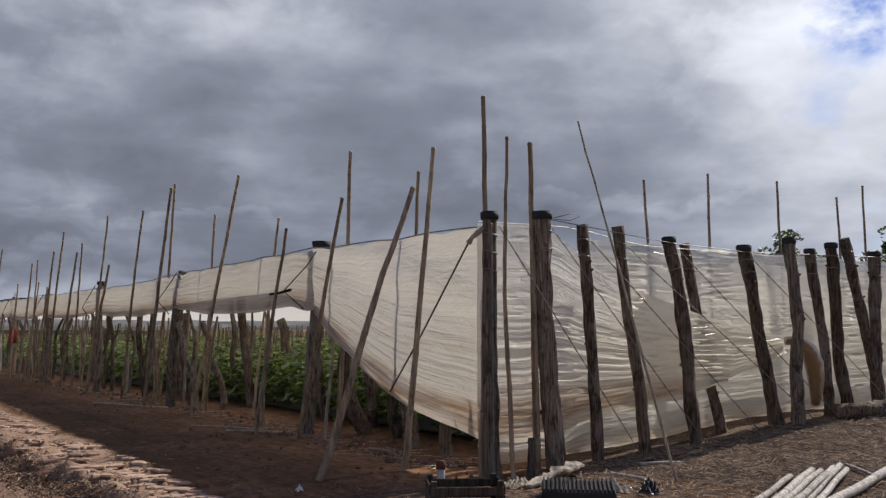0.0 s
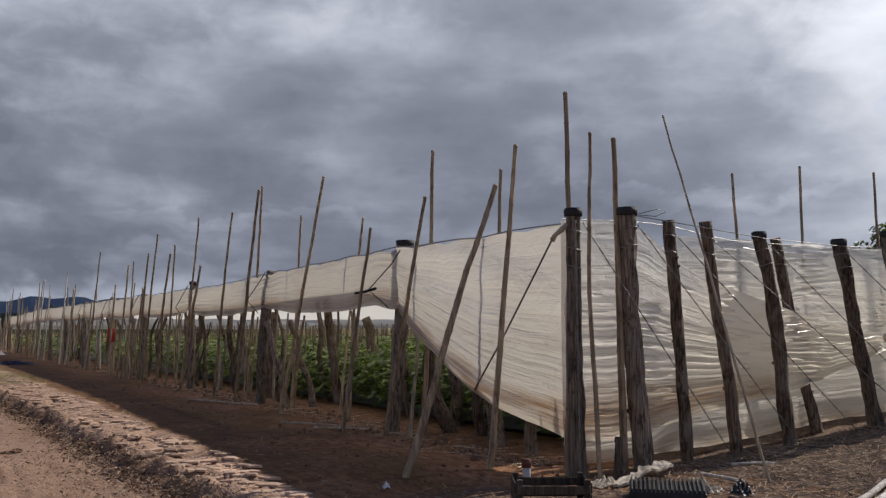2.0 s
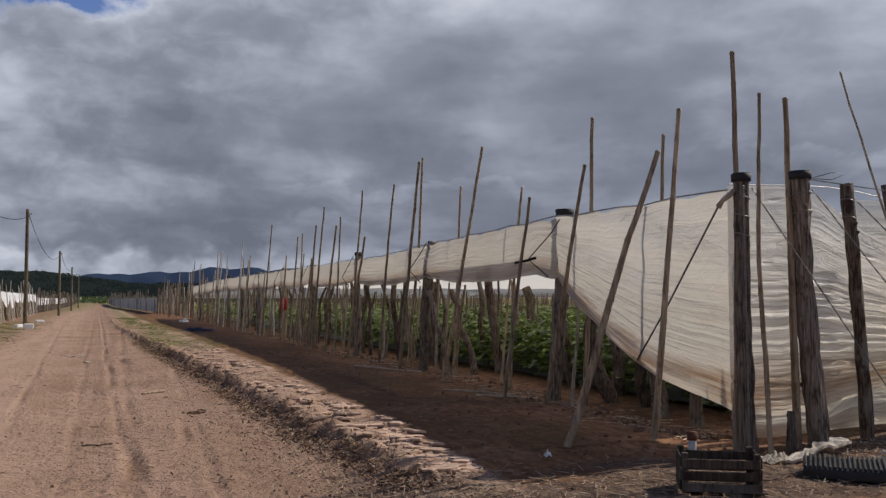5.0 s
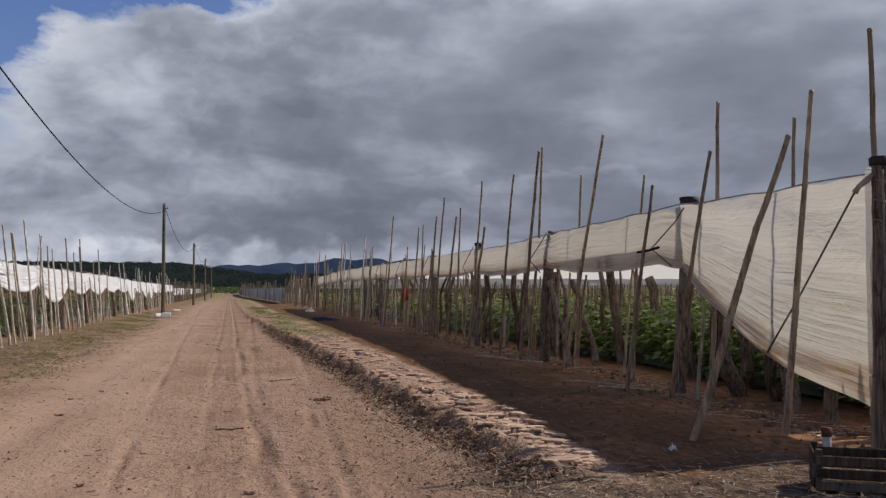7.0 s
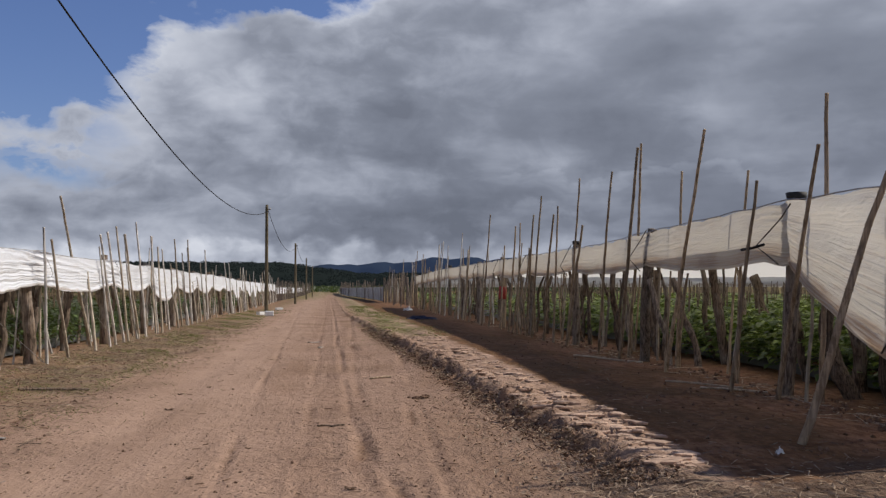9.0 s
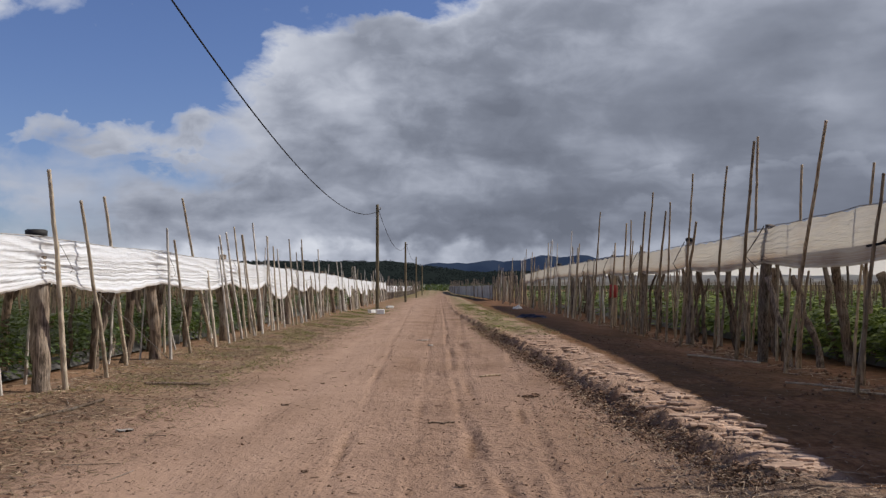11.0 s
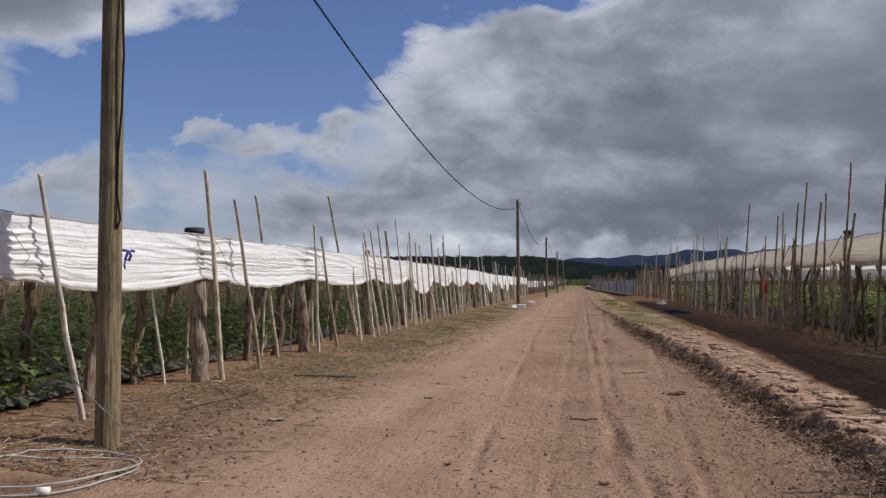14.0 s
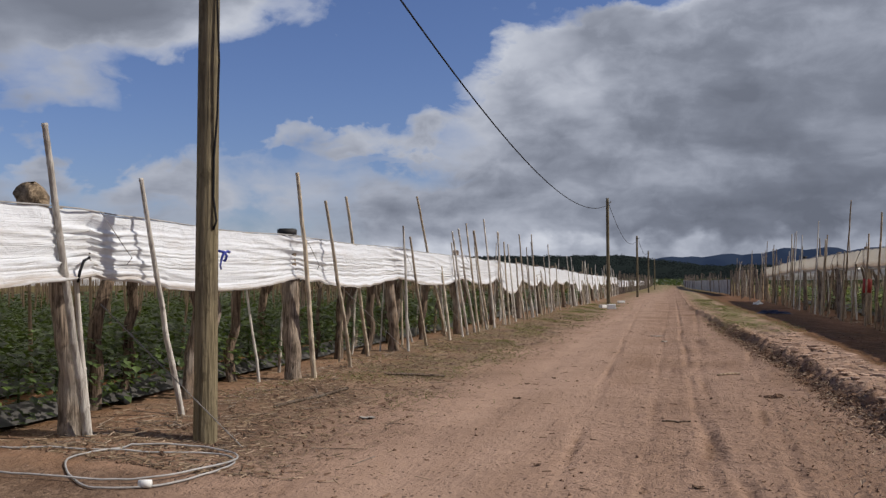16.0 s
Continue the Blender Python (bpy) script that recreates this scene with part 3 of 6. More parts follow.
def tube(points, radii, sides=8, wobble=0.0, seed=0.0, grooves=0, cap=True):
    """Verts and faces of a round bar along points."""
    pts = [Vector(p) for p in points]
    verts, faces = [], []
    for i, p in enumerate(pts):
        d = (pts[min(i + 1, len(pts) - 1)] - pts[max(i - 1, 0)]).normalized()
        side = d.cross(Vector((0.13, 0.97, 0.21))).normalized()
        up = side.cross(d)
        r = radii[i] if hasattr(radii, "__len__") else radii
        for k in range(sides):
            a = 2 * math.pi * k / sides
            rr = r * (1 + wobble * noise.noise((math.cos(a) * 1.4 + seed, math.sin(a) * 1.4, i * 0.35 + seed)))
            if grooves and k % 2:
                rr *= 1 - 0.05 * grooves * (1 + noise.noise((k * 3.1, i * 0.4, seed)))
            verts.append(p + (side * math.cos(a) + up * math.sin(a)) * rr)
    n = len(pts)
    for i in range(n - 1):
        for k in range(sides):
            a, b = i * sides + k, i * sides + (k + 1) % sides
            faces.append((a, b, b + sides, a + sides))
    if cap:
        faces.append(tuple(range(sides - 1, -1, -1)))
        faces.append(tuple(range((n - 1) * sides, n * sides)))
    return verts, faces


def join(pieces):
    verts, faces = [], []
    for v, f in pieces:
        o = len(verts)
        verts.extend(v)
        faces.extend(tuple(i + o for i in q) for q in f)
    return verts, faces


def board(x0, y0, z0, x1, y1, z1, b=0.004):
    """A box with chamfered edges."""
    bm = bmesh.new()
    bmesh.ops.create_cube(bm, size=1.0, matrix=Matrix.Translation(((x0 + x1) / 2, (y0 + y1) / 2, (z0 + z1) / 2)) @ Matrix.Diagonal((x1 - x0, y1 - y0, z1 - z0, 1)))
    bmesh.ops.bevel(bm, geom=bm.edges[:], offset=b, segments=1, affect="EDGES")
    v, f = [w.co.copy() for w in bm.verts], [tuple(w.index for w in q.verts) for q in bm.faces]
    bm.free()
    return v, f


# ---- ground ----


def axis(*spans):
    out = []
    for a, b, s in spans:
        n = max(1, round((b - a) / s))
        out += [a + (b - a) * i / n for i in range(n)]
    return out


def build_ground():
    xs = [-4000, -1800, -800, -350, -160, -80, -40] + axis((-24, -9, 1.0), (-9, -5, 0.25), (-5, -2.2, 0.085), (-2.2, -1.1, 0.05), (-1.1, 3.2, 0.034), (3.2, 7, 0.085), (7, 13, 0.16), (13, 30, 1.0)) + [30, 45, 80, 160, 350, 800, 1800, 4000]
    ys = [-4000, -1500, -500, -150, -50, -20, -8] + axis((-3, 3.5, 0.5), (3.5, 14, 0.05), (14, 26, 0.11), (26, 50, 0.4), (50, 140, 2.0)) + [140, 170, 220, 300, 420, 600, 900, 1500, 2500, 4200]
    verts = [(x, y, ground_z(x, y)) for y in ys for x in xs]
    w = len(xs)
    faces = [(j * w + i, j * w + i + 1, (j + 1) * w + i + 1, (j + 1) * w + i) for j in range(len(ys) - 1) for i in range(w - 1)]
    me = mesh("ground", verts, faces, SOIL, True)
    col = me.color_attributes.new("soil", "FLOAT_COLOR", "POINT")
    data = np.zeros((len(verts), 4), dtype=np.float32)
    data[:, 3] = 1
    for i, (x, y, z) in enumerate(verts):
        j = 0.35 * wob(x, y, 0.8, 11) + 0.2 * wob(x, y, 2.7, 12)
        # dark soil east of x 2.78 begins at the curtain's shadow edge: shade painted in
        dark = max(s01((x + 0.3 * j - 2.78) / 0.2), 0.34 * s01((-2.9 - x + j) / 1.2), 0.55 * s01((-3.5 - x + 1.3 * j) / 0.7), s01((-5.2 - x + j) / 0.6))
        dark = max(dark, 0.62 * bump1(x + 0.4 * j, band_x(y), 0.18) * s01((y - 6.0) / 2 + j) * s01((40 - y) / 10))
        dark = max(dark, 0.22 * bump1(x + 0.8 * j, 1.25, 0.45) * s01((14 - y) / 5))
        dark = max(dark, 0.6 * s01(2.4 * wob(x * 1.3, y * 0.35, 1.0, 50.0)) * bump1(x, 0.7, 1.0) * s01((y - 17) / 6) * s01((62 - y) / 12))
        crust, gap, _ = crust_at(x, y)
        dark = max(dark, 0.70 * gap * min(1.0, 1.4 * crust) * s01((34 - y) / 10))
        worn = s01(0.5 + 1.5 * wob(x * 2.4 + 0.3 * wob(0.0, y, 0.3, 61.0), y * 0.16, 1.0, 60.0)) * s01(0.45 + 1.4 * wob(x, y * 0.6, 0.9, 62.0))
        dark = max(dark, 0.32 * worn * s01((x + 1.5) / 0.7) * s01((1.9 - x) / 0.4), 0.22 * worn * s01((x + 3.2) / 0.5))
        if abs(x) < 3 and 3 < y < 70:
            w = 0.25 * wob(x * 0.3, y, 0.15, 3.0)
            # shading of the wheel ruts painted as darker soil inside each groove
            for xc, wd, dp, sd in ruts(x, y, w):
                if abs(x - xc) < 4 * wd:
                    dark = max(dark, 0.66 * bump1(x, xc + 0.2 * wd, 0.65 * wd) * s01(0.25 + 1.9 * wob(x * 0.3, y, 0.45, sd)) * s01(0.6 + 1.2 * wob(x, y, 5.0, sd)))
        chaff = max(s01((x - 6.3 + j) / 0.9) * s01((8.8 - y) / 1.0), 0.4 * bump1(x + j, 1.9, 0.5) * s01((11 - y) / 5 + j), 0.55 * s01((3.6 - y + x * 0.45 + j) / 0.8) * s01((x - 1.5) / 1.0))
        chaff = max(chaff, 0.9 * s01((6.7 - y + 1.2 * j) / 0.5) * s01((x - 1.45 + j) / 0.5) * s01((y - 4.6) / 0.6) * s01((6.3 - x) / 0.6))
        chaff = max(chaff, 0.8 * bump1(x + j, -4.0, 1.0) * s01(0.55 + 1.6 * wob(x, y, 0.9, 33.0)) * s01((60 - y) / 20))
        green = max(bump1(x + j, -3.9, 0.9) * s01((y - 9) / 6) * 0.45, bump1(x + j, 2.1, 0.7) * s01((y - 20) / 8), max(s01((y - 95) / 40) * (1 - bump1(x, 0.3, max(0.7, 3.0 - 0.022 * (y - 100)))), s01((y - 190) / 50)), s01((abs(x) - 45) / 20))
        # sun glow through the curtain, painted as lighter redder soil by the fence
        fence_glow = s01((x - 4.1 + j) / 0.7) * s01((7.2 - x) / 0.8) * s01(0.6 + 1.2 * wob(x, y, 0.7, 70.0))
        data[i] = (dark, chaff, min(1, green), max(bump1(x + 1.2 * j, -1.7, 1.0) * (0.8 + 0.5 * j), 0.95 * bump1(x + 0.3 * j, 2.40, 0.40), fence_glow))
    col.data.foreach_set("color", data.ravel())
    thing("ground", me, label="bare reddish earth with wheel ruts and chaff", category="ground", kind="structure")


build_ground()


def wood_top(az):
    base = 0.80 + 0.66 * s01((az + 2.5) / 6.0) + 0.05 * wob(az, 0, 0.5, 9)
    return 900 * math.tan(radians(base + 0.03 * wob(az, 0, 2.5, 3)))


def build_hills():
    def ridge(name, dist, height, mat, seed, lab):
        verts, faces = [], []
        n = 260
        for i in range(n + 1):
            az = radians(-75 + 150 * i / n)
            h = height(math.degrees(az), seed)
            x, y = -math.sin(az) * dist, math.cos(az) * dist
            verts += [(x, y, -30), (x * 1.0, y * 1.0, max(-20.0, h)), (x * 1.25, y * 1.25, max(-20.0, h * 0.6)), (x * 1.3, y * 1.3, -40)]
        for i in range(n):
            for k in range(3):
                a = i * 4 + k
                faces.append((a, a + 4, a + 5, a + 1))
        thing(name, mesh(name, verts, faces, mat, True), label=lab, category="hills", kind="structure")

    def far_h(az, seed):
        base = 1.32 + 0.36 * s01((-az - 1) / 8) + 0.12 * s01((-az - 12) / 6) - 0.6 * s01((az - 0.3) / 3.0)
        return 3200 * math.tan(radians(base + 0.22 * wob(az, 0, 0.35, seed) + 0.22 * wob(az, 0, 0.85, seed) + 0.09 * wob(az, 0, 2.2, seed) + 0.03 * wob(az, 0, 6.0, seed)))
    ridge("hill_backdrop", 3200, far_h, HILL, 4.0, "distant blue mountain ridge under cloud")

    def wood_h(az, seed):
        return wood_top(az)
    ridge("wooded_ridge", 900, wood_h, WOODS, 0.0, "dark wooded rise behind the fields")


build_hills()


def clumps(name, mat, rows, label, category, size_leaf=1.0, per=14, seed=1):
    """Many small leaf facets scattered in clumps; rows: x, y, z, rx, rz."""
    verts, faces = [], []
    r = random.Random(seed)
    for x, y, z, rx, rz in rows:
        for _ in range(per):
            u, a = r.uniform(-1, 1), r.uniform(0, 2 * math.pi)
            q = math.sqrt(1 - u * u)
            k = r.uniform(0.65, 1.0)
            c = Vector((x + rx * q * math.cos(a) * k, y + rx * q * math.sin(a) * k, z + rz * u * k))
            t1 = Vector((r.uniform(-1, 1), r.uniform(-1, 1), r.uniform(-0.6, 0.6))).normalized() * size_leaf * r.uniform(0.6, 1.3)
            t2 = t1.cross(Vector((r.uniform(-1, 1), r.uniform(-1, 1), r.uniform(-1, 1)))).normalized() * size_leaf * r.uniform(0.5, 1.0)
            o = len(verts)
            verts += [c - t1, c + t2 * 0.6, c + t1, c - t2 * 0.6]
            faces.append((o, o + 1, o + 2, o + 3))
    return verts, faces


def build_woods():
    r = random.Random(3)
    rows = []
    for i in range(1500):
        az = r.uniform(-34, 62)
        d = 893 - r.uniform(0, 60)
        a = radians(az)
        z = wood_top(az) * (1 - 0.95 * r.random() ** 2.2) * d / 900
        rows.append((-math.sin(a) * d, math.cos(a) * d, z - 1.0, 6.0, 2.6))
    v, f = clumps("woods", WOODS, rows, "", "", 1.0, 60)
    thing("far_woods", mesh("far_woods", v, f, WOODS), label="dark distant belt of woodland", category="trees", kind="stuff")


build_woods()


def build_bushes():
    """Low scrub closing the far end of the road."""
    r = random.Random(8)
    rows = []
    for _ in range(420):
        x, y = r.uniform(-110, 90), r.uniform(250, 420)
        k = r.uniform(0.7, 1.5)
        rows.append((x, y, ground_z(x, y) + 0.5 * k, 2.6 * k, 0.9 * k))
    v, f = clumps("bushes", TREE, rows, "", "", 0.45, 60, 9)
    thing("far_bushes", mesh("far_bushes", v, f, TREE), label="low green scrub beyond the end of the fields", category="bushes", kind="stuff")


build_bushes()


def tree(x, y, h, seed):
    r = random.Random(seed)
    root = thing("tree", None, pose(x, y, ground_z(x, y)), label="small leafy tree behind the plastic end wall", category="tree", group="trees behind the plot")
    bits, rows = [], []
    bits.append(tube([(0, 0, -0.2), (0.1, 0, h * 0.3), (0.05, 0.1, h * 0.55), (0.2, 0.1, h * 0.85)], [0.17, 0.13, 0.09, 0.03], 8, 0.2, seed))
    for i in range(9):
        a, z0 = r.uniform(0, 6.28), h * r.uniform(0.35, 0.7)
        l = h * r.uniform(0.2, 0.36)
        tip = (math.cos(a) * l, math.sin(a) * l, z0 + l * r.uniform(0.5, 1.0))
        bits.append(tube([(0, 0, z0), (tip[0] * 0.5, tip[1] * 0.5, z0 + (tip[2] - z0) * 0.4), tip], [0.06, 0.04, 0.012], 6, 0.2, seed))
        for _ in range(9):
            rows.append((tip[0] * r.uniform(0.5, 1.15), tip[1] * r.uniform(0.5, 1.15), tip[2] + r.uniform(-0.6, 0.5), r.uniform(0.25, 0.5), r.uniform(0.18, 0.36)))
    part("trunk", mesh("trunk", *join(bits), POST_DARK, True), root)
    v, f = clumps("crown", TREE, rows, "", "", 0.11, 46)
    part("crown", mesh("crown", v, f, TREE), root)


for az, d, h, sd in ((-55.6, 46, 5.0, 1), (-57.4, 47, 5.4, 2), (-60.4, 43, 4.4, 3), (-62.0, 42, 4.9, 4), (-64.0, 40, 4.8, 5)):
    tree(-math.sin(radians(az)) * d, math.cos(radians(az)) * d, h, sd)

# ---- posts, stakes and sheeting ----


def x_east(y):
    return 5.52 + 0.012 * (y - 7)


def x_west(y):
    return -4.68 - 0.012 * y


def timber(x0, y0, x1, y1, z1, r, mat=POST, cap=False, bend=0.03, label="weathered grey timber post set in the ground", group="timber posts", sides=20, knots=0, top=0.85, fork=False, wrap=0):
    """A rough post from the ground at x0, y0 to its head at x1, y1, z1; with a tyre cap as a part where it has one."""
    seed = rng.uniform(0, 90)
    z0 = ground_z(x0, y0)
    h = z1 - z0
    a = rng.uniform(0, 6.28)
    pts, rad = [], []
    n = 30 if sides > 12 else 12
    for i in range(n + 1):
        t = i / n
        b = bend * math.sin(math.pi * t) + 0.35 * bend * math.sin(2.7 * math.pi * t + seed)
        k = 0.55 * bend * min(1.0, 6 * t * (1 - t))
        pts.append(((x1 - x0) * t + math.cos(a) * b + k * noise.noise((t * 4.5, seed, 1)), (y1 - y0) * t + math.sin(a) * b + k * noise.noise((t * 4.5, seed, 9)), -0.12 + (h + 0.12) * t))
        rad.append(r * (1.04 - (1.04 - top) * t + 0.06 * bump1(t, 0.0, 0.10)) * (1 + 0.13 * noise.noise((t * 7, seed, 0)) + 0.06 * noise.noise((t * 23, seed, 3))))
    bits = [tube(pts, rad, sides, 0.26, seed, 1.6 if sides > 12 else 1)]
    stubs = []
    for _ in range(knots):
        t, b = rng.uniform(0.25, 0.9), rng.uniform(0, 6.28)
        p = Vector(pts[int(t * n)])
        q = p + Vector((math.cos(b), math.sin(b), 0.6)) * r * 1.25
        stubs.append(tube([p, p.lerp(q, 0.6), q], [r * 0.42, r * 0.30, r * 0.16], 7, 0.3, seed))
    if fork:
        p, b = Vector(pts[int(0.67 * n)]), rng.uniform(0, 6.28) if fork is True else fork
        o = Vector((math.cos(b), math.sin(b), 0))
        bits.append(tube([p - o * r * 0.3, p + o * r * 1.8 + Vector((0, 0, 0.16)), p + o * r * 2.8 + Vector((0, 0, 0.42))], [r * 0.62, r * 0.5, r * 0.34], 8, 0.2, seed))
    me = mesh("timber_post", *join(bits), mat, True)
    ob = thing("timber_post", me, pose(x0, y0, z0), label=label, category="post", group=group)
    for q in stubs:
        part("branch_stub", mesh("branch_stub", *q, mat, True), ob)
    if wrap:
        for i in range(wrap):
            k = n - 2 - 2 * i
            rw = rad[k] * 1.07
            c = Vector(pts[k])
            ring = [c + Vector((math.cos(a) * rw, math.sin(a) * rw, 0.02 * math.sin(a + seed))) for a in [2 * math.pi * j / 16 for j in range(17)]]
            part("wire_wrap", mesh("wire_wrap", *tube(ring, 0.006, 5), WIRE, True), ob, "dull wire wound round the post head")
    if cap:
        c = Vector(pts[-1])
        cv = tube([c + Vector((0, 0, -0.035)), c + Vector((0, 0, -0.03)), c + Vector((0, 0, 0.035)), c + Vector((0, 0, 0.045)), c + Vector((0, 0, 0.02))], [r * 0.9, r * 1.12, r * 1.15, r * 1.0, r * 0.7], 14)
        if cap > 1:
            cv = tube([c + Vector((0, 0, -0.04)), c + Vector((0, 0, -0.035)), c + Vector((0, 0, 0.05)), c + Vector((0, 0, 0.055)), c + Vector((0, 0, 0.03))], [r * 0.9, r * 1.1 * cap, r * 1.25 * cap, r * 1.15 * cap, r * 0.9 * cap], 16)
        part("cap", mesh("cap", *cv, RUBBER, True), ob, "black rubber cap cut from a tyre")
    return ob


def cane(x0, y0, x1, y1, z1, r=0.032, mat=BAMBOO, label="dry bamboo stake leaning against the plastic curtain", group="bamboo stakes", z0=None, sides=8, bow=1.0):
    seed = rng.uniform(0, 90)
    if z0 is None:
        z0 = ground_z(x0, y0)
    base = Vector((0, 0, -0.06))
    tip = Vector((x1 - x0, y1 - y0, z1 - z0))
    ln = (tip - base).length
    n = max(4, int(ln / 0.28))
    side = Vector((noise.noise((seed, 0, 0)), noise.noise((0, seed, 0)), 0)) * 0.055 * bow
    kink = Vector((noise.noise((seed, 5, 0)), noise.noise((5, seed, 0)), 0)) * 0.03 * bow
    pts, rad = [], []
    for i in range(n + 1):
        t = i / n
        k = 1.0 - 0.38 * t
        c = base.lerp(tip, t) + side * math.sin(math.pi * t) + kink * math.sin(2.6 * math.pi * t) + Vector((rng.uniform(-1, 1), rng.uniform(-1, 1), 0)) * 0.006
        d = (tip - base).normalized() * 0.018
        pts += [c - d, c, c + d]
        rad += [r * k, r * k * 1.16, r * k]
    ob = thing("bamboo_stake", mesh("bamboo_stake", *tube(pts, rad, sides), mat, True), pose(x0, y0, z0), label=label, category="stake", group=group)
    return ob


def sheet(name, parent, mat, us, ends, top, hem, across, fold, nv=26, seed=0.0, gather=None, label="", inner=0.0, crimp=None, pleat=0.0, extra=None, clean=None):
    """A span of hanging film; ends(u) gives x, y, top(u) and hem(u) heights, across the outward normal."""
    verts, uvs, faces = [], [], []
    for u in us:
        x, y = ends(u)
        zt, zb = top(u), hem(u)
        g = gather(u) if gather else 0.0
        for j in range(nv + 1):
            v = j / nv
            z = zb + (zt - zb) * v
            body = math.sin(math.pi * min(1, v * 1.15)) ** 0.7
            w = v * (1 + 0.5 * g * (1 - v)) + 0.022 * noise.noise((u * 0.5, v * 2.0, seed + 7))
            f = 0.45 - 1.6 * abs(noise.noise((u * 0.22 + seed, w * 10.0, seed))) + 0.9 * noise.noise((u * 0.35, w * 27.0 + seed, seed + 4)) + 0.5 * noise.noise((u * 0.8, w * 52.0, seed))
            low = 0.25 + 0.9 * (1 - v) ** 1.3
            d = fold * f * (0.25 + body) * (0.5 + low) * (1 + 1.2 * g) * (0.75 + 0.7 * noise.noise((u * 0.8, v * 3.0, seed + 2)))
            d += 0.06 * noise.noise((u * 0.35, v * 1.3, seed + 9)) * body
            d += 0.05 * bump1(v, 0.04, 0.05) * (0.6 + noise.noise((u * 1.3, 0, seed)))
            d -= inner * g
            if pleat:
                d += pleat * (0.25 + g * g) * (0.45 - abs(math.sin(13.0 * v * (1 + 0.3 * g) + 4.5 * noise.noise((u * 0.35, v * 2.2, seed)) + 1.2 * u))) * min(1.0, 5 * v) * (0.4 + noise.noise((u * 0.25, v * 2.5, seed + 1)) + 0.6)
            if crimp:
                p = (z * 15.0 + 1.2 * noise.noise((u * 0.9, z * 2.0, seed)) + 0.25 * u) % 1.0
                d += 2.8 * crimp(u, z) * (p / 0.75 if p < 0.75 else (1 - p) / 0.25)
            if extra:
                d += extra(u, z)
            verts.append((x + across[0] * d, y + across[1] * d, z + 0.012 * noise.noise((u * 3, v * 3, seed)) * (1 - v)))
            uvs.append((u * 0.5, v + (clean(u) if clean else 0.0)))
    w = nv + 1
    for i in range(len(us) - 1):
        for j in range(nv):
            a = i * w + j
            faces.append((a, a + w, a + w + 1, a + 1))
    return part(name, mesh(name, verts, faces, mat, True, uvs), parent, label)


def span(a, b, step):
    n = max(2, round((b - a) / step))
    return [a + (b - a) * i / n for i in range(n + 1)]


east_posts = [6.9, 10.5, 15.7, 21.0, 26.2, 30.9] + [36 + 5.0 * i for i in range(14)]
west_posts = [-3.5, 1.6, 6.68, 11.15, 15.85, 21.3, 26.0, 31.0] + [36 + 5.0 * i for i in range(14)]


def sag(u, posts):
    """0 at the posts, 1 halfway between."""
    for a, b in zip(posts, posts[1:]):
        if a <= u <= b:
            t = (u - a) / (b - a)
            return math.sin(math.pi * t), (a, b)
    return 0.0, (0, 0)


def east_top(u):
    """Height of the east curtain's top edge."""
    return 2.38 - 0.16 * s01((u - 11) / 9) - 0.26 * s01((u - 45) / 25)


def build_east_curtain():
    root = thing("plastic_curtain", None, pose(0, 0, 0), label="cream translucent plastic sheeting hung along timber posts, brown stained hem", category="curtain")

    def ends(u):
        return x_east(u) - 0.15 * s01((u - 7.0) / 1.2) + 0.06, u

    def top(u):
        s, _ = sag(u, east_posts)
        return east_top(u) - 0.03 * s + 0.03 * abs(math.sin(u * 4.1 + noise.noise((u, 0, 0))))

    def hem(u):
        s, _ = sag(u, east_posts)
        if u < 10.5:
            t = (u - 6.9) / 3.6
            return 0.27 + 0.72 * t + 0.63 * t ** 2.3 + 0.015 * math.sin(t * 11)
        return 1.75 - 0.14 * s ** 0.6 - 0.10 * s01((11.2 - u) / 0.7) - 0.30 * s01((u - 45) / 25) + 0.03 * noise.noise((u * 1.1, 0, 3))
    for k, (a, b) in enumerate(zip(east_posts[:13], east_posts[1:13])):
        step = 0.07 if a < 17 else 0.14 if a < 32 else 0.35
        nv = 60 if a < 16 else 44 if a < 32 else 14
        if k == 0:
            sheet("panel", root, FILM_BACK, span(a, b, 0.05), ends, top, hem, (-1, 0), 0.0065, 150, 2.0, extra=lambda u, z: -0.05 * s01((u - 9.9) / 0.6) * s01((2.2 - z) / 0.5) + 0.016 * math.sin(9.0 * (z - 0.30 * u) + 2.0 * noise.noise((u, z, 3.0))) * s01((z - 1.2) / 0.6))
            continue
        sheet("panel", root, FILM_OLD, span(a, b, step), ends, top, hem, (-1, 0), 0.0042, nv, 2.0, lambda u: 1 - sag(u, east_posts)[0], inner=0.06, pleat=0.012)
    pts = [(ends(u)[0] - 0.01, u, top(u) + 0.012) for u in span(6.9, 66.0, 0.5)]
    part("rope", mesh("rope", *tube(pts, 0.008, 5), HOSE), root, "pale cord along the top edge")


build_east_curtain()


def y_end(x):
    return 7.08 + 0.02 * (x - 5.5)


def pleats(u, z, m):
    """Depth of the short tight pleats where m is high."""
    q = noise.noise((u * 3.2, z * 22.0, 4.4)) + 0.35 * noise.noise((u * 7.0, z * 34.0, 1.4))
    return 0.018 * s01((q + m - 0.66) / 0.14)


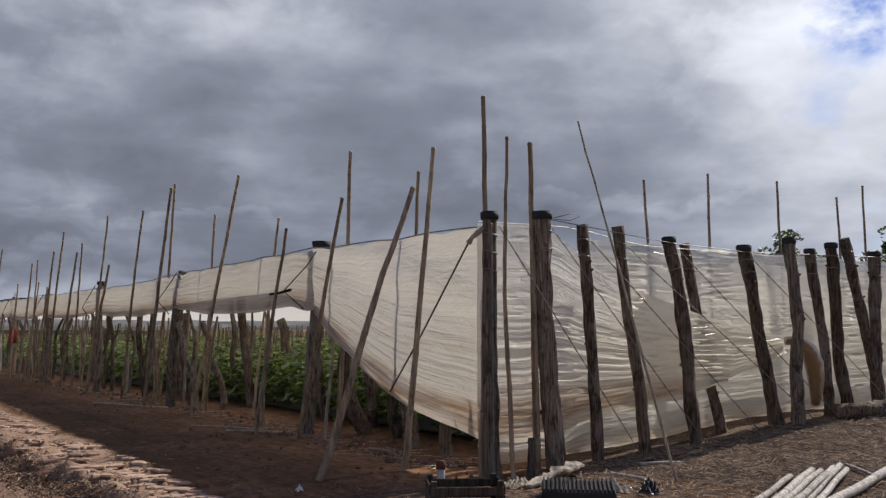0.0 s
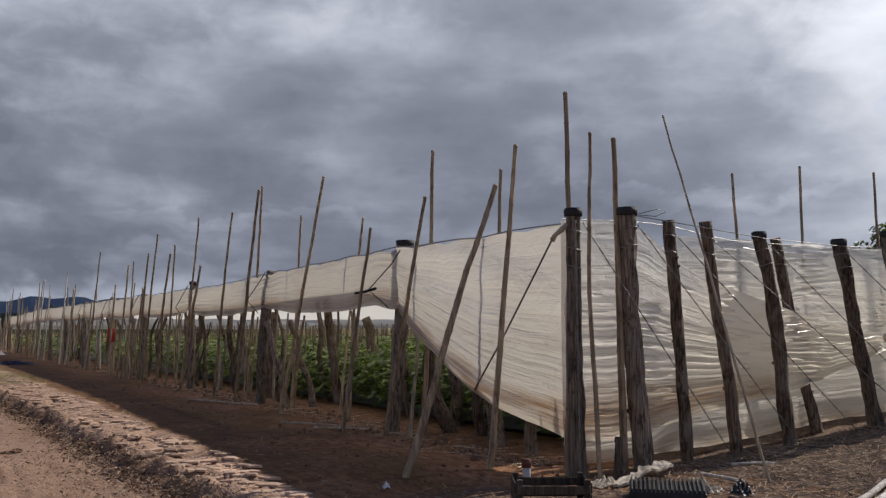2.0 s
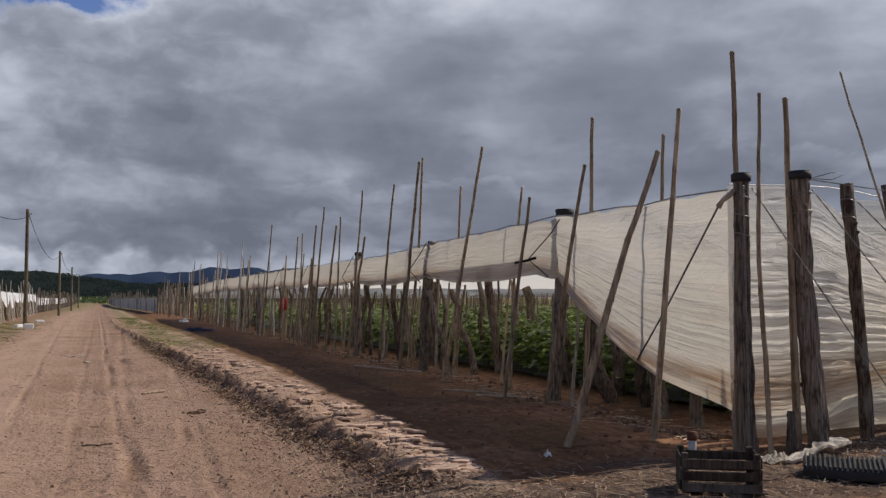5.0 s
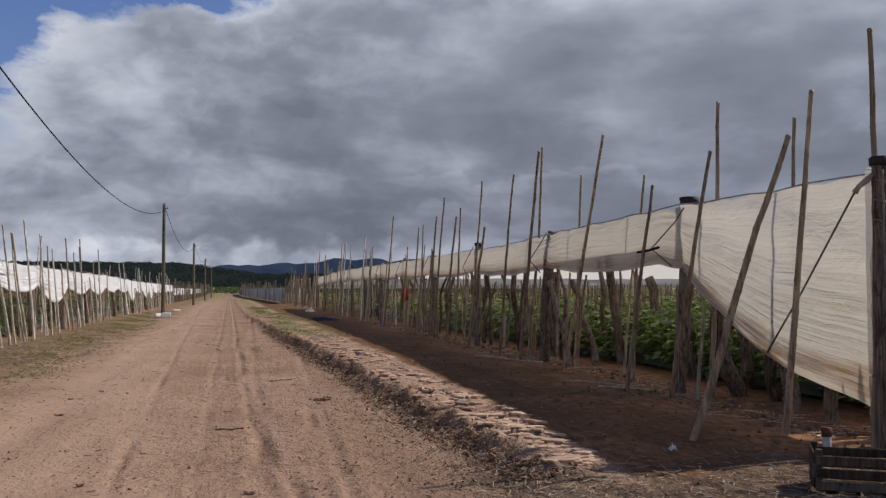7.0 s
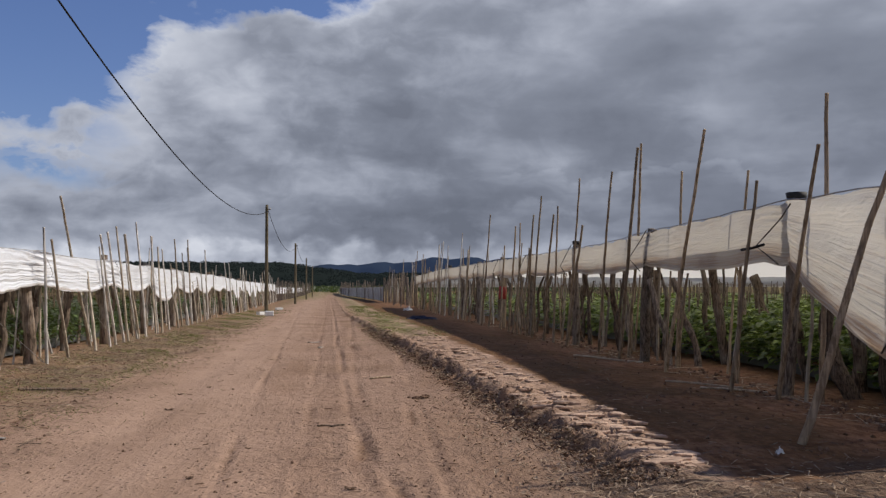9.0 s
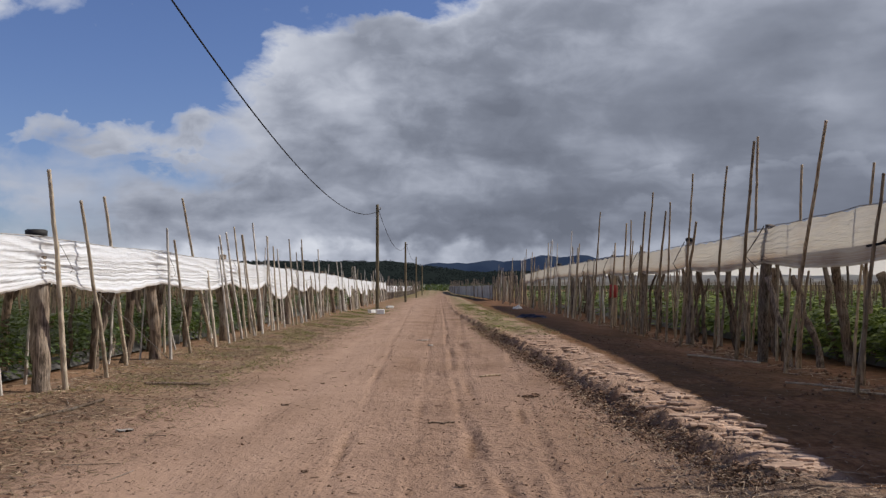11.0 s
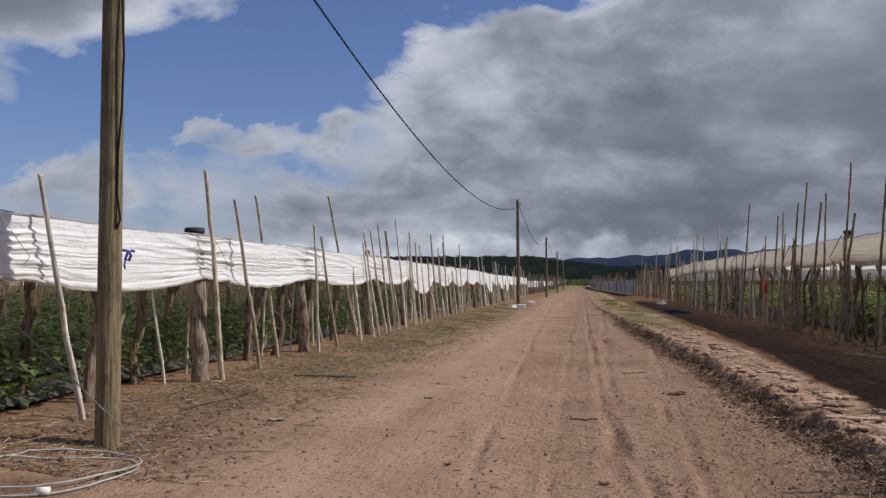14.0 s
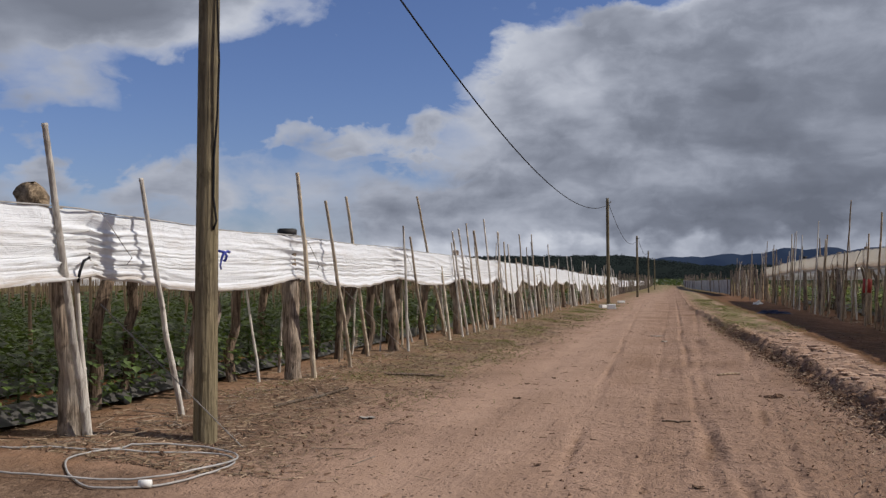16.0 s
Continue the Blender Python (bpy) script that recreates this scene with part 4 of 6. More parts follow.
def crimp_outer(u, z):
    """Tight pleats beside the second and fourth posts and towards the gathered roll."""
    return pleats(u, z, 1.1 * bump1(u, 6.62, 0.17) * bump1(z, 1.05, 0.80) + 0.95 * bump1(u, 6.08, 0.16) * bump1(z, 0.54, 0.14) + 0.7 * bump1(u, 7.0, 0.12) * bump1(z, 0.74, 0.08) + 1.0 * bump1(u, 7.85, 0.20) * bump1(z, 1.45, 0.40) + 0.6 * bump1(u, 8.1, 0.10) * bump1(z, 1.1, 0.3) + 1.0 * bump1(u, 8.95, 0.35) * bump1(z, 1.45, 0.25) + 1.25 * bump1(u, 9.15, 0.55) * bump1(z, 1.02, 0.22) + 1.1 * bump1(u, 10.2, 0.35) * bump1(z, 1.2, 0.12) + 0.04)


def crimp_inner(u, z):
    """Crumpled pleats along the top edge of the inner layer."""
    return pleats(u, z, 0.85 * bump1(u, 8.9, 0.9) * bump1(z, 2.28, 0.20) + 0.75 * bump1(u, 8.25, 0.28) * bump1(z, 1.95, 0.34) + 0.8 * bump1(u, 9.75, 0.35) * bump1(z, 2.05, 0.36) + 0.7 * bump1(u, 13.2, 0.3) * bump1(z, 1.9, 0.6) + 0.06)


def along(u, *pts):
    """Height on a slack line through the given points."""
    for (a, za), (b, zb) in zip(pts, pts[1:]):
        if u <= b:
            t = max(0.0, (u - a) / (b - a))
            return za + (zb - za) * t
    return pts[-1][1]


def tents(u, z):
    """Vertical folds where the inner layer hangs over the stakes behind it."""
    return sum(h * max(0.0, 1 - abs(u - c - 0.10 * (2.3 - z)) / w) * s01((2.32 - z) / 0.25) for c, w, h in ((8.45, 0.16, 0.03), (9.35, 0.12, 0.015), (10.9, 0.22, 0.03), (12.4, 0.15, 0.02)))


def build_end_wall():
    root = thing("plastic_end_wall", None, pose(0, 0, 0), label="grey translucent plastic end wall, creased and gathered at a post", category="curtain")

    def ground_at(x):
        return ground_z(x, y_end(x))
    # outer layer, gathered into a roll
    sheet("outer_layer", root, FILM_END, span(5.5, 10.65, 0.045), lambda u: (u, y_end(u)),
          lambda u: along(u, (5.5, 2.43), (6.3, 2.46), (6.6, 2.38), (7.17, 2.04), (7.61, 1.88), (8.45, 1.68), (9.49, 1.45), (10.65, 1.30)),
          lambda u: along(u, (5.5, 0.27), (6.1, 0.27), (7.06, 0.42), (7.94, 0.55), (8.93, 0.68), (9.92, 0.89), (10.65, 1.09)), (0, -1), 0.006, 330, 6.0, lambda u: 1.1 * s01((u - 7.2) / 3.0), crimp=crimp_outer, clean=lambda u: 0.4 * s01((u - 8.45) / 0.5))
    # inner layer down to the ground
    sheet("inner_layer", root, FILM_INNER, span(5.9, 15.0, 0.06), lambda u: (u, y_end(u) + 0.44),
          lambda u: 2.42 + 0.03 * noise.noise((u * 2.5, 0, 0)) + 0.03 * s01((u - 10) / 3) - 1.5 * s01((7.5 - u) / 0.7),
          lambda u: ground_at(u) - 0.02, (0, -1), 0.006, 170, 15.0, crimp=crimp_inner, extra=tents)
    pts = [(u, y_end(u) - 0.02, 2.44 + 0.03 * bump1(u, 6.5, 0.6) - 0.10 * s01((u - 6.8) / 1.2)) for u in span(5.5, 15, 0.4)]
    part("wire", mesh("wire", *tube(pts, 0.004, 5), WIRE), root)
    # the roll's loose end
    pts = [(10.50, 7.06, 1.25), (10.62, 6.98, 1.25), (10.76, 6.92, 1.14), (10.86, 6.90, 0.97), (10.90, 6.90, 0.76), (10.89, 6.90, 0.58), (10.86, 6.90, 0.42)]
    part("roll_end", mesh("roll_end", *tube(pts, [0.05, 0.07, 0.105, 0.125, 0.12, 0.09, 0.04], 24, 0.30, 3.0, 2), ROLL, True), root, "bundled brown-stained loose end of film")


build_end_wall()


drape = {round(y, 2): (0.0 if y < 24 else rng.choice((0.02, 0.08, 0.30, 0.12, 0.42)) if y < 70 else 0.05) for y in west_posts}


def build_west_curtain():
    root = thing("plastic_curtain", None, pose(0, 0, 0), label="sunlit white plastic sheeting draped along timber posts", category="curtain")

    def ends(u):
        return x_west(u) + 0.13, u

    def top(u):
        s, _ = sag(u, west_posts)
        return ground_z(x_west(u), u) + 1.86 - 0.05 * s + 0.012 * noise.noise((u * 4, 0, 1))

    def hem(u):
        s, _ = sag(u, west_posts)
        return ground_z(x_west(u), u) + 1.31 - 0.15 * s - drape.get(round(sag(u, west_posts)[1][0], 2), 0.0) * s + 0.03 * noise.noise((u * 0.9, 2, 3))
    for a, b in zip(west_posts, west_posts[1:]):
        step = 0.06 if 4 < a < 17 else 0.14 if a < 32 else 0.3
        nv = 60 if 4 < a < 17 else 30 if a < 32 else 12
        sheet("panel", root, FILM_WHITE, span(a, b, step), ends, top, hem, (1, 0), 0.013, nv, 31.0, lambda u: 1 - sag(u, west_posts)[0], inner=0.05, pleat=0.034)
    pts = [(ends(u)[0] - 0.02, u, top(u) + 0.01) for u in span(-3.5, 100.9, 0.5)]
    part("rope", mesh("rope", *tube(pts, 0.007, 5), HOSE), root, "thin pale cord along the top edge")


build_west_curtain()


def build_roofs():
    """Low film roofs stretched over both plots, sagging between the post rows."""
    for side in (1, -1):
        xs = [5.5 + 0.9 * i for i in range(52)] if side > 0 else [-4.75 - 0.9 * i for i in range(51)]
        ys = span(8.1, 66, 1.2) if side > 0 else span(-6.0, 101, 1.25)
        verts, faces, uvs = [], [], []
        for y in ys:
            for k, x in enumerate(xs):
                if side > 0:
                    edge = 6.0 + 1.75 * s01((11.6 - y) / 4.2)
                    x = max(x, edge + 0.012 * k)
                xx = x + (0.012 * (y - 7) if side > 0 else -0.012 * y)
                dip = 0.10 * abs(math.sin(k * math.pi / 5)) * (0.6 + 0.8 * noise.noise((k * 0.4, y * 0.3, side)))
                z = (east_top(y) - 0.01 if side > 0 else 1.84 + ground_z(x_west(y), y)) - (dip if 0 < k else 0.0)
                verts.append((xx, y, z))
                uvs.append((y * 0.5, 0.5 + 0.01 * k))
        w = len(xs)
        for j in range(len(ys) - 1):
            for i in range(w - 1):
                a = j * w + i
                faces.append((a, a + 1, a + w + 1, a + w))
        thing("film_roof", mesh("film_roof", verts, faces, FILM_ROOF, True, uvs), label="sagging pale plastic film roof over the crop", category="roof")


build_roofs()

# east row
timber(5.54, 6.89, 5.52, 6.90, 2.48, 0.079, POST, True, 0.02, "dark grey timber corner post capped with rubber", knots=2, wrap=3)
timber(5.70, 11.05, 5.68, 10.62, 2.47, 0.10, POST, 1.02, 0.03, "thick grey timber post with rubber cap under the curtain")
for i, y in enumerate(east_posts[2:]):
    lean = rng.uniform(-0.08, 0.1)
    z = ground_z(x_east(y), y)
    # some far posts take the paler bamboo colour, standing in for sun on them
    ob = timber(x_east(y) + 0.08, y + (0.6 if i == 0 else 0.1), x_east(y) + 0.06 + lean * 0.3, y + lean, east_top(y) + rng.uniform(0.06, 0.16), rng.uniform(0.085, 0.11), BAMBOO if i == 3 or i > 6 and i % 3 else POST, i in (1, 6), 0.04, sides=10)
    if i == 3:
        band = tube([(0, 0, 0.98), (0.01, 0.01, 1.42)], 0.135, 14)
        part("paint_band", mesh("paint_band", *band, RED, True), ob, "red painted band")

# end wall posts
for x0, y0, x1, y1, z1, r, mat, cap in (
        (6.39, 6.93, 6.23, 6.96, 2.54, 0.104, POST, True), (7.04, 6.98, 6.85, 7.01, 2.50, 0.066, POST_DARK, False),
        (7.72, 6.93, 7.33, 6.96, 2.51, 0.068, POST_DARK, False), (8.54, 6.93, 8.19, 6.96, 2.40, 0.079, POST_DARK, True),
        (9.41, 7.22, 8.78, 7.25, 2.42, 0.069, POST_DARK, False), (10.11, 6.93, 9.54, 6.96, 2.38, 0.088, POST_DARK, True),
        (10.44, 6.88, 10.43, 6.91, 2.52, 0.083, POST, True), (11.37, 7.0, 11.04, 7.03, 2.42, 0.072, POST_DARK, True),
        (11.79, 7.0, 11.56, 7.03, 2.53, 0.084, POST_DARK, True), (12.49, 6.9, 11.69, 6.93, 2.63, 0.078, POST, False),
        (12.58, 7.0, 12.64, 7.03, 2.46, 0.09, POST_DARK, True), (13.9, 7.0, 13.9, 7.05, 2.5, 0.085, POST_DARK, True)):
    timber(x0, y0, x1, y1, z1, r * 0.93, mat, cap, 0.035, "leaning dark timber post of the end wall", "end wall posts", 24, 4, 0.95, wrap=2)

# canes by the corner and the end wall
cane(5.47, 6.97, 5.50, 6.98, 3.66, 0.035, label="tall bamboo stake tied to the corner post")
cane(5.59, 6.64, 5.55, 6.69, 3.21, 0.025, label="thin bamboo stake standing beside the corner post")
cane(6.18, 6.98, 6.14, 7.02, 3.28, 0.040, label="bamboo stake standing beside the thick end post")
cane(6.78, 5.71, 6.13, 6.30, 3.37, 0.014, PALE_LIT_CANE, label="long thin cane leaning in front of the end wall", bow=0.15)
cane(3.99, 7.48, 4.83, 7.25, 2.73, 0.040, label="slanting bamboo brace leaning on the curtain")
cane(5.01, 7.60, 5.38, 7.66, 3.24, 0.036)
cane(5.70, 8.56, 5.70, 8.41, 3.13, 0.030)
cane(5.64, 10.38, 5.70, 10.30, 1.8, 0.026, PALE_LIT_CANE)
cane(5.30, 10.45, 5.35, 9.51, 2.93, 0.034)
cane(5.72, 10.20, 5.72, 9.95, 3.60, 0.036)
cane(5.09, 11.27, 5.42, 11.14, 2.71, 0.032)
cane(5.75, 12.50, 5.74, 12.05, 2.96, 0.028)
cane(5.25, 14.0, 5.39, 12.68, 3.63, 0.034)
cane(5.77, 14.83, 5.77, 14.50, 3.25, 0.030)
cane(5.35, 16.6, 5.42, 15.67, 3.81, 0.038)
cane(5.80, 17.41, 5.79, 16.49, 4.02, 0.034)
cane(5.12, 11.35, 5.30, 11.2, 1.7, 0.022, PALE_LIT_CANE)
cane(5.40, 14.4, 5.48, 14.3, 1.6, 0.024)
for x, z1 in ((8.95, 3.3), (10.2, 3.5), (11.8, 3.55), (13.36, 3.45), (14.13, 3.7)):
    cane(x + 0.1, 8.0, x, 8.0, z1, 0.026, label="bamboo stake standing behind the end wall", z0=0.3)
for y0, y1, z1 in ((18.1, 17.26, 3.58), (20.6, 19.65, 3.72), (20.4, 19.49, 2.68), (22.0, 21.73, 3.29), (22.9, 22.21, 3.12), (24.6, 23.58, 3.71), (25.3, 24.56, 3.29), (26.3, 26.4, 3.19), (27.9, 27.1, 3.14), (33.0, 31.81, 3.85)):
    cane(x_east(y0) - rng.uniform(0.25, 0.4), y0, x_east(y1) - 0.2, y1, z1, rng.uniform(0.028, 0.038))
y = 26.0
while y < 101:
    z = ground_z(6, y)
    if 29.5 < y < 31.6:
        y = 31.7
    inside = rng.random() < 0.35
    # mostly lighter cane colours, painting the sun on the far stakes
    cane(x_east(y) + (0.35 if inside else -0.3), y, x_east(y) + (0.3 if inside else -0.1), y + rng.uniform(-0.7, 0.3), z + (rng.uniform(1.8, 2.9) if rng.random() < 0.55 or y < 33 else rng.uniform(2.8, 4.0)), rng.uniform(0.026, 0.04), PALE if rng.random() < 0.35 else PALE_LIT_CANE if rng.random() < 0.4 else BAMBOO, sides=6)
    y += rng.uniform(0.6, 1.6)

# west row
timber(-4.87, 6.71, -4.98, 6.58, 2.0, 0.088, POST, False, 0.03, "thick pale split-grained timber post holding the white curtain", knots=1)
timber(-4.80, 11.16, -4.87, 11.13, 2.02, 0.112, POST, True, 0.03, "grey timber post with rubber cap holding the white curtain")
timber(-4.88, 15.88, -5.00, 15.83, 1.95, 0.095, POST_DARK, False, 0.03)
for i, y in enumerate(west_posts[5:] + [1.6, -3.5]):
    z = ground_z(x_west(y), y)
    timber(x_west(y) - 0.02, y, x_west(y) - 0.08, y + rng.uniform(-0.1, 0.1), z + rng.uniform(1.85, 2.0), rng.uniform(0.095, 0.125), POST if i % 4 == 2 else POST_DARK, i % 4 == 1, 0.04, sides=10)
def stub():
    """A hollow log end wedged on the post's head; black plug paints its shade."""
    outer = tube([(0, 0, -0.10), (0, 0, -0.08), (0, 0, 0.02), (0, 0, 0.10), (0, 0, 0.105), (0, 0, 0.09), (0, 0, -0.05), (0, 0, -0.06)], [0.05, 0.10, 0.112, 0.118, 0.108, 0.094, 0.085, 0.01], 14, 0.25, 5.0, 1)
    turn = Vector((0.22, -0.95, 0.12)).to_track_quat("Z", "Y").to_matrix().to_4x4()
    root = thing("log_stub", mesh("log_stub", *outer, BAMBOO, True), Matrix.Translation((-4.97, 6.36, 2.07)) @ turn, label="short hollow log stub wedged on a post head", category="log")
    # black plug inside the opening stands for the shade of the cavity
    part("hollow", mesh("hollow", *tube([(0, 0, -0.04), (0, 0, 0.0), (0, 0, 0.05)], [0.07, 0.088, 0.088], 14, 0.2, 2.0, 1), RUBBER, True), root, "black plug standing in for the shaded hollow")


stub()
# western stakes take lighter cane colours in place of sunshine on them
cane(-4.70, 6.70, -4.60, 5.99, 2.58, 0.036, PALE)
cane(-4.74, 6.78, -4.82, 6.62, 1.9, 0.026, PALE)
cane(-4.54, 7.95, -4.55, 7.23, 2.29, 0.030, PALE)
cane(-4.58, 11.35, -4.59, 10.82, 2.74, 0.038, PALE_LIT_CANE)
cane(-4.58, 12.75, -4.60, 11.79, 2.46, 0.032, PALE_LIT_CANE)
cane(-4.96, 14.69, -4.94, 13.58, 2.68, 0.034, PALE_LIT_CANE)
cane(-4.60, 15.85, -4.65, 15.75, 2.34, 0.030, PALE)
cane(-4.65, 17.3, -4.66, 16.2, 2.16, 0.032, PALE_LIT_CANE)
cane(-5.02, 20.35, -4.99, 17.83, 3.05, 0.034, PALE_LIT_CANE)
cane(-5.08, 24.88, -5.06, 23.64, 2.65, 0.030, PALE_LIT_CANE)
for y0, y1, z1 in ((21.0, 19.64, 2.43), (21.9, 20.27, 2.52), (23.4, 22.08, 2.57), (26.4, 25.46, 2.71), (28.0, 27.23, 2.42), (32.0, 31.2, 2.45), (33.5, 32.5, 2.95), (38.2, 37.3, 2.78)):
    cane(x_west(y0) + rng.uniform(0.22, 0.34), y0, x_west(y1) + 0.22, y1, z1, rng.uniform(0.026, 0.036), PALE_LIT_CANE if rng.random() < 0.7 else PALE)
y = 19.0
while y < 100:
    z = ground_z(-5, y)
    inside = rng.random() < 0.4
    cane(x_west(y) + (-0.3 if inside else 0.32), y, x_west(y) + (-0.25 if inside else 0.12), y + rng.uniform(-0.6, 0.3), z + (rng.uniform(1.3, 2.0) if rng.random() < 0.5 else rng.uniform(2.0, 2.9)), rng.uniform(0.024, 0.036), PALE_LIT_CANE if rng.random() < 0.6 else PALE, sides=6)
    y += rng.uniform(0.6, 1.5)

# posts within the plots
for x0, y0, x1, y1, z1, r in ((6.35, 10.5, 6.05, 10.75, 1.55, 0.10), (6.2, 9.2, 6.1, 9.6, 1.25, 0.09), (6.1, 8.35, 6.12, 8.4, 1.0, 0.07), (6.88, 15.33, 6.65, 15.42, 1.95, 0.085), (7.12, 16.29, 6.9, 16.4, 1.9, 0.052), (10.0, 20.04, 9.7, 20.2, 1.6, 0.12), (6.87, 11.2, 6.6, 11.35, 1.5, 0.085), (6.48, 10.05, 6.3, 10.15, 1.3, 0.07), (6.64, 20.3, 6.43, 20.37, 1.9, 0.075), (5.85, 15.29, 5.55, 15.6, 1.5, 0.05),
                             (6.9, 12.6, 6.8, 12.7, 1.5, 0.06), (6.3, 15.2, 6.05, 15.8, 1.5, 0.06), (6.1, 7.6, 6.1, 7.6, 0.45, 0.10), (6.8, 18.5, 6.8, 18.6, 1.7, 0.09),
                             (-5.58, 8.08, -5.50, 8.15, 1.45, 0.070), (-5.69, 8.75, -5.62, 8.75, 1.45, 0.060), (-5.20, 9.04, -5.12, 9.1, 1.45, 0.064), (-5.42, 10.69, -5.34, 10.73, 1.45, 0.066),
                             (-5.3, 9.2, -5.0, 9.5, 1.4, 0.045), (-5.21, 13.96, -5.05, 14.02, 1.5, 0.07), (-5.16, 15.03, -5.06, 15.06, 1.5, 0.072), (-5.3, 14.2, -5.0, 14.3, 1.4, 0.045), (-5.25, 12.0, -5.3, 12.1, 1.45, 0.06), (-5.2, 19.0, -5.1, 19.1, 1.5, 0.07), (-5.5, 17.8, -5.5, 17.9, 1.5, 0.08)):
    timber(x0, y0, x1, y1, z1, r, POST_DARK if r > 0.05 else POST, False, 0.10, "rough crooked timber prop inside the plot", "props inside the plots", 10, 1, 0.9)
for side in (1, -1):
    for k in range(34):
        y = (12.3 if side < 0 else 16.5) + k * 0.95 + rng.uniform(-0.3, 0.3)
        d = rng.uniform(0.35, 1.6)
        x = x_east(y) + d if side > 0 else x_west(y) - d
        timber(x, y, x + rng.uniform(-0.2, 0.2), y + rng.uniform(-0.3, 0.3), ground_z(x, y) + (rng.uniform(1.5, 2.2) if side > 0 else rng.uniform(1.4, 1.75)), rng.uniform(0.028, 0.062), POST_DARK if rng.random() < 0.75 else POST, False, 0.12, "rough crooked timber prop inside the plot", "props inside the plots", 9, 1, 0.85, rng.random() < 0.4)
    for _ in range(45):
        d, y = rng.uniform(0.8, 26) ** 1.0, rng.uniform(12, 75)
        x = x_east(y) + d if side > 0 else x_west(y) - d
        z = ground_z(x, y)
        timber(x, y, x + rng.uniform(-0.2, 0.2), y + rng.uniform(-0.2, 0.2), z + rng.uniform(1.4, 2.1), rng.uniform(0.028, 0.06), POST_DARK if rng.random() < 0.5 else POST, False, 0.06, "rough crooked timber prop inside the plot", "props inside the plots", 8)


for k in range(26):
    y = 9.5 + k * 1.3 + rng.uniform(-0.4, 0.4)
    x = x_west(y) - rng.uniform(0.15, 0.9)
    cane(x, y, x + rng.uniform(-0.3, 0.3), y + rng.uniform(-0.5, 0.5), ground_z(x, y) + rng.uniform(1.35, 1.6), rng.uniform(0.018, 0.03), PALE if k % 3 else PALE_LIT_CANE, "pale cane prop inside the plot", "props inside the plots", sides=6)
    x = x_east(y + 3) + rng.uniform(0.1, 0.9)
    cane(x, y + 3, x + rng.uniform(-0.25, 0.25), y + 3 + rng.uniform(-0.5, 0.5), ground_z(x, y) + rng.uniform(1.5, 1.9), rng.uniform(0.018, 0.03), BAMBOO if k % 3 else PALE_LIT_CANE, "thin cane prop inside the plot", "props inside the plots", sides=6)


def build_inner_stakes():
    for side in (1, -1):
        bits = []
        for _ in range(1500):
            y = rng.uniform(9, 100)
            d = rng.uniform(1.5, 45)
            x = x_east(y) + d if side > 0 else x_west(y) - d
            z = ground_z(x, y)
            h = rng.uniform(1.2, 1.75)
            bits.append(tube([(x, y, z - 0.05), (x + rng.uniform(-0.15, 0.15), y + rng.uniform(-0.15, 0.15), z + h)], [rng.uniform(0.018, 0.04), 0.016], 5))
        thing("crop_stakes", mesh("crop_stakes", *join(bits), POST if side > 0 else BAMBOO), label="many thin grey stakes among the crop rows", category="stakes", kind="stuff")


build_inner_stakes()


def build_far_film():
    """Pale sheeting that closes the far sides of both plots."""
    root = thing("plastic_curtain", None, pose(0, 0, 0), label="pale plastic sheeting on the far side of the plot", category="curtain")
    sheet("panel", root, FILM_FAR, span(10, 102, 0.8), lambda u: (52 + 0.0 * u, u), lambda u: 2.3, lambda u: 1.45 + ground_z(52, u), (-1, 0), 0.05, 8, 3.0)
    sheet("panel", root, FILM_FAR, span(6.2, 52, 0.8), lambda u: (u, 67.0), lambda u: 2.1, lambda u: 1.45 + ground_z(u, 67), (0, -1), 0.05, 8, 4.0)
    root = thing("plastic_curtain", None, pose(0, 0, 0), label="pale plastic sheeting on the far side of the plot", category="curtain")
    sheet("panel", root, FILM_WHITE, span(0, 102, 0.8), lambda u: (-50, u), lambda u: 1.8 + ground_z(-50, u), lambda u: 1.2 + ground_z(-50, u), (1, 0), 0.05, 8, 5.0)
    # lower plots further along the road
    for sgn, xa, xb in ((1, 5.3, 2.6), (-1, -5.8, -5.2)):
        def along(u):
            return xa + (xb - xa) * s01((u - 88) / 110), u
        root = thing("plastic_curtain", None, pose(0, 0, 0), label="low pale sheeting of the next plot along the road", category="curtain")
        sheet("panel", root, GREY_NET if sgn > 0 else FILM_WHITE, span(90 if sgn > 0 else 103, 230, 1.0), along, lambda u: 1.55 + ground_z(5, u), lambda u: (0.15 if sgn > 0 else 0.8) + ground_z(5, u), (-sgn, 0), 0.06, 8, 8.0)
        bits = []
        for i in range(190):
            y = (68 if sgn > 0 else 100) + 0.8 * i + rng.uniform(0, 0.5)
            x = along(y)[0] + rng.uniform(-0.2, 1.5 if sgn > 0 else 0.2)
            z = ground_z(5, y)
            bits.append(tube([(x, y, z - 0.05), (x + rng.uniform(-0.1, 0.1), y + rng.uniform(-0.2, 0.2), z + rng.uniform(1.3, 2.8))], rng.uniform(0.03, 0.06), 5))
        thing("far_stakes", mesh("far_stakes", *join(bits), POST), label="row of far stakes along the road", category="stakes", kind="stuff")


build_far_film()

# ---- crops ----


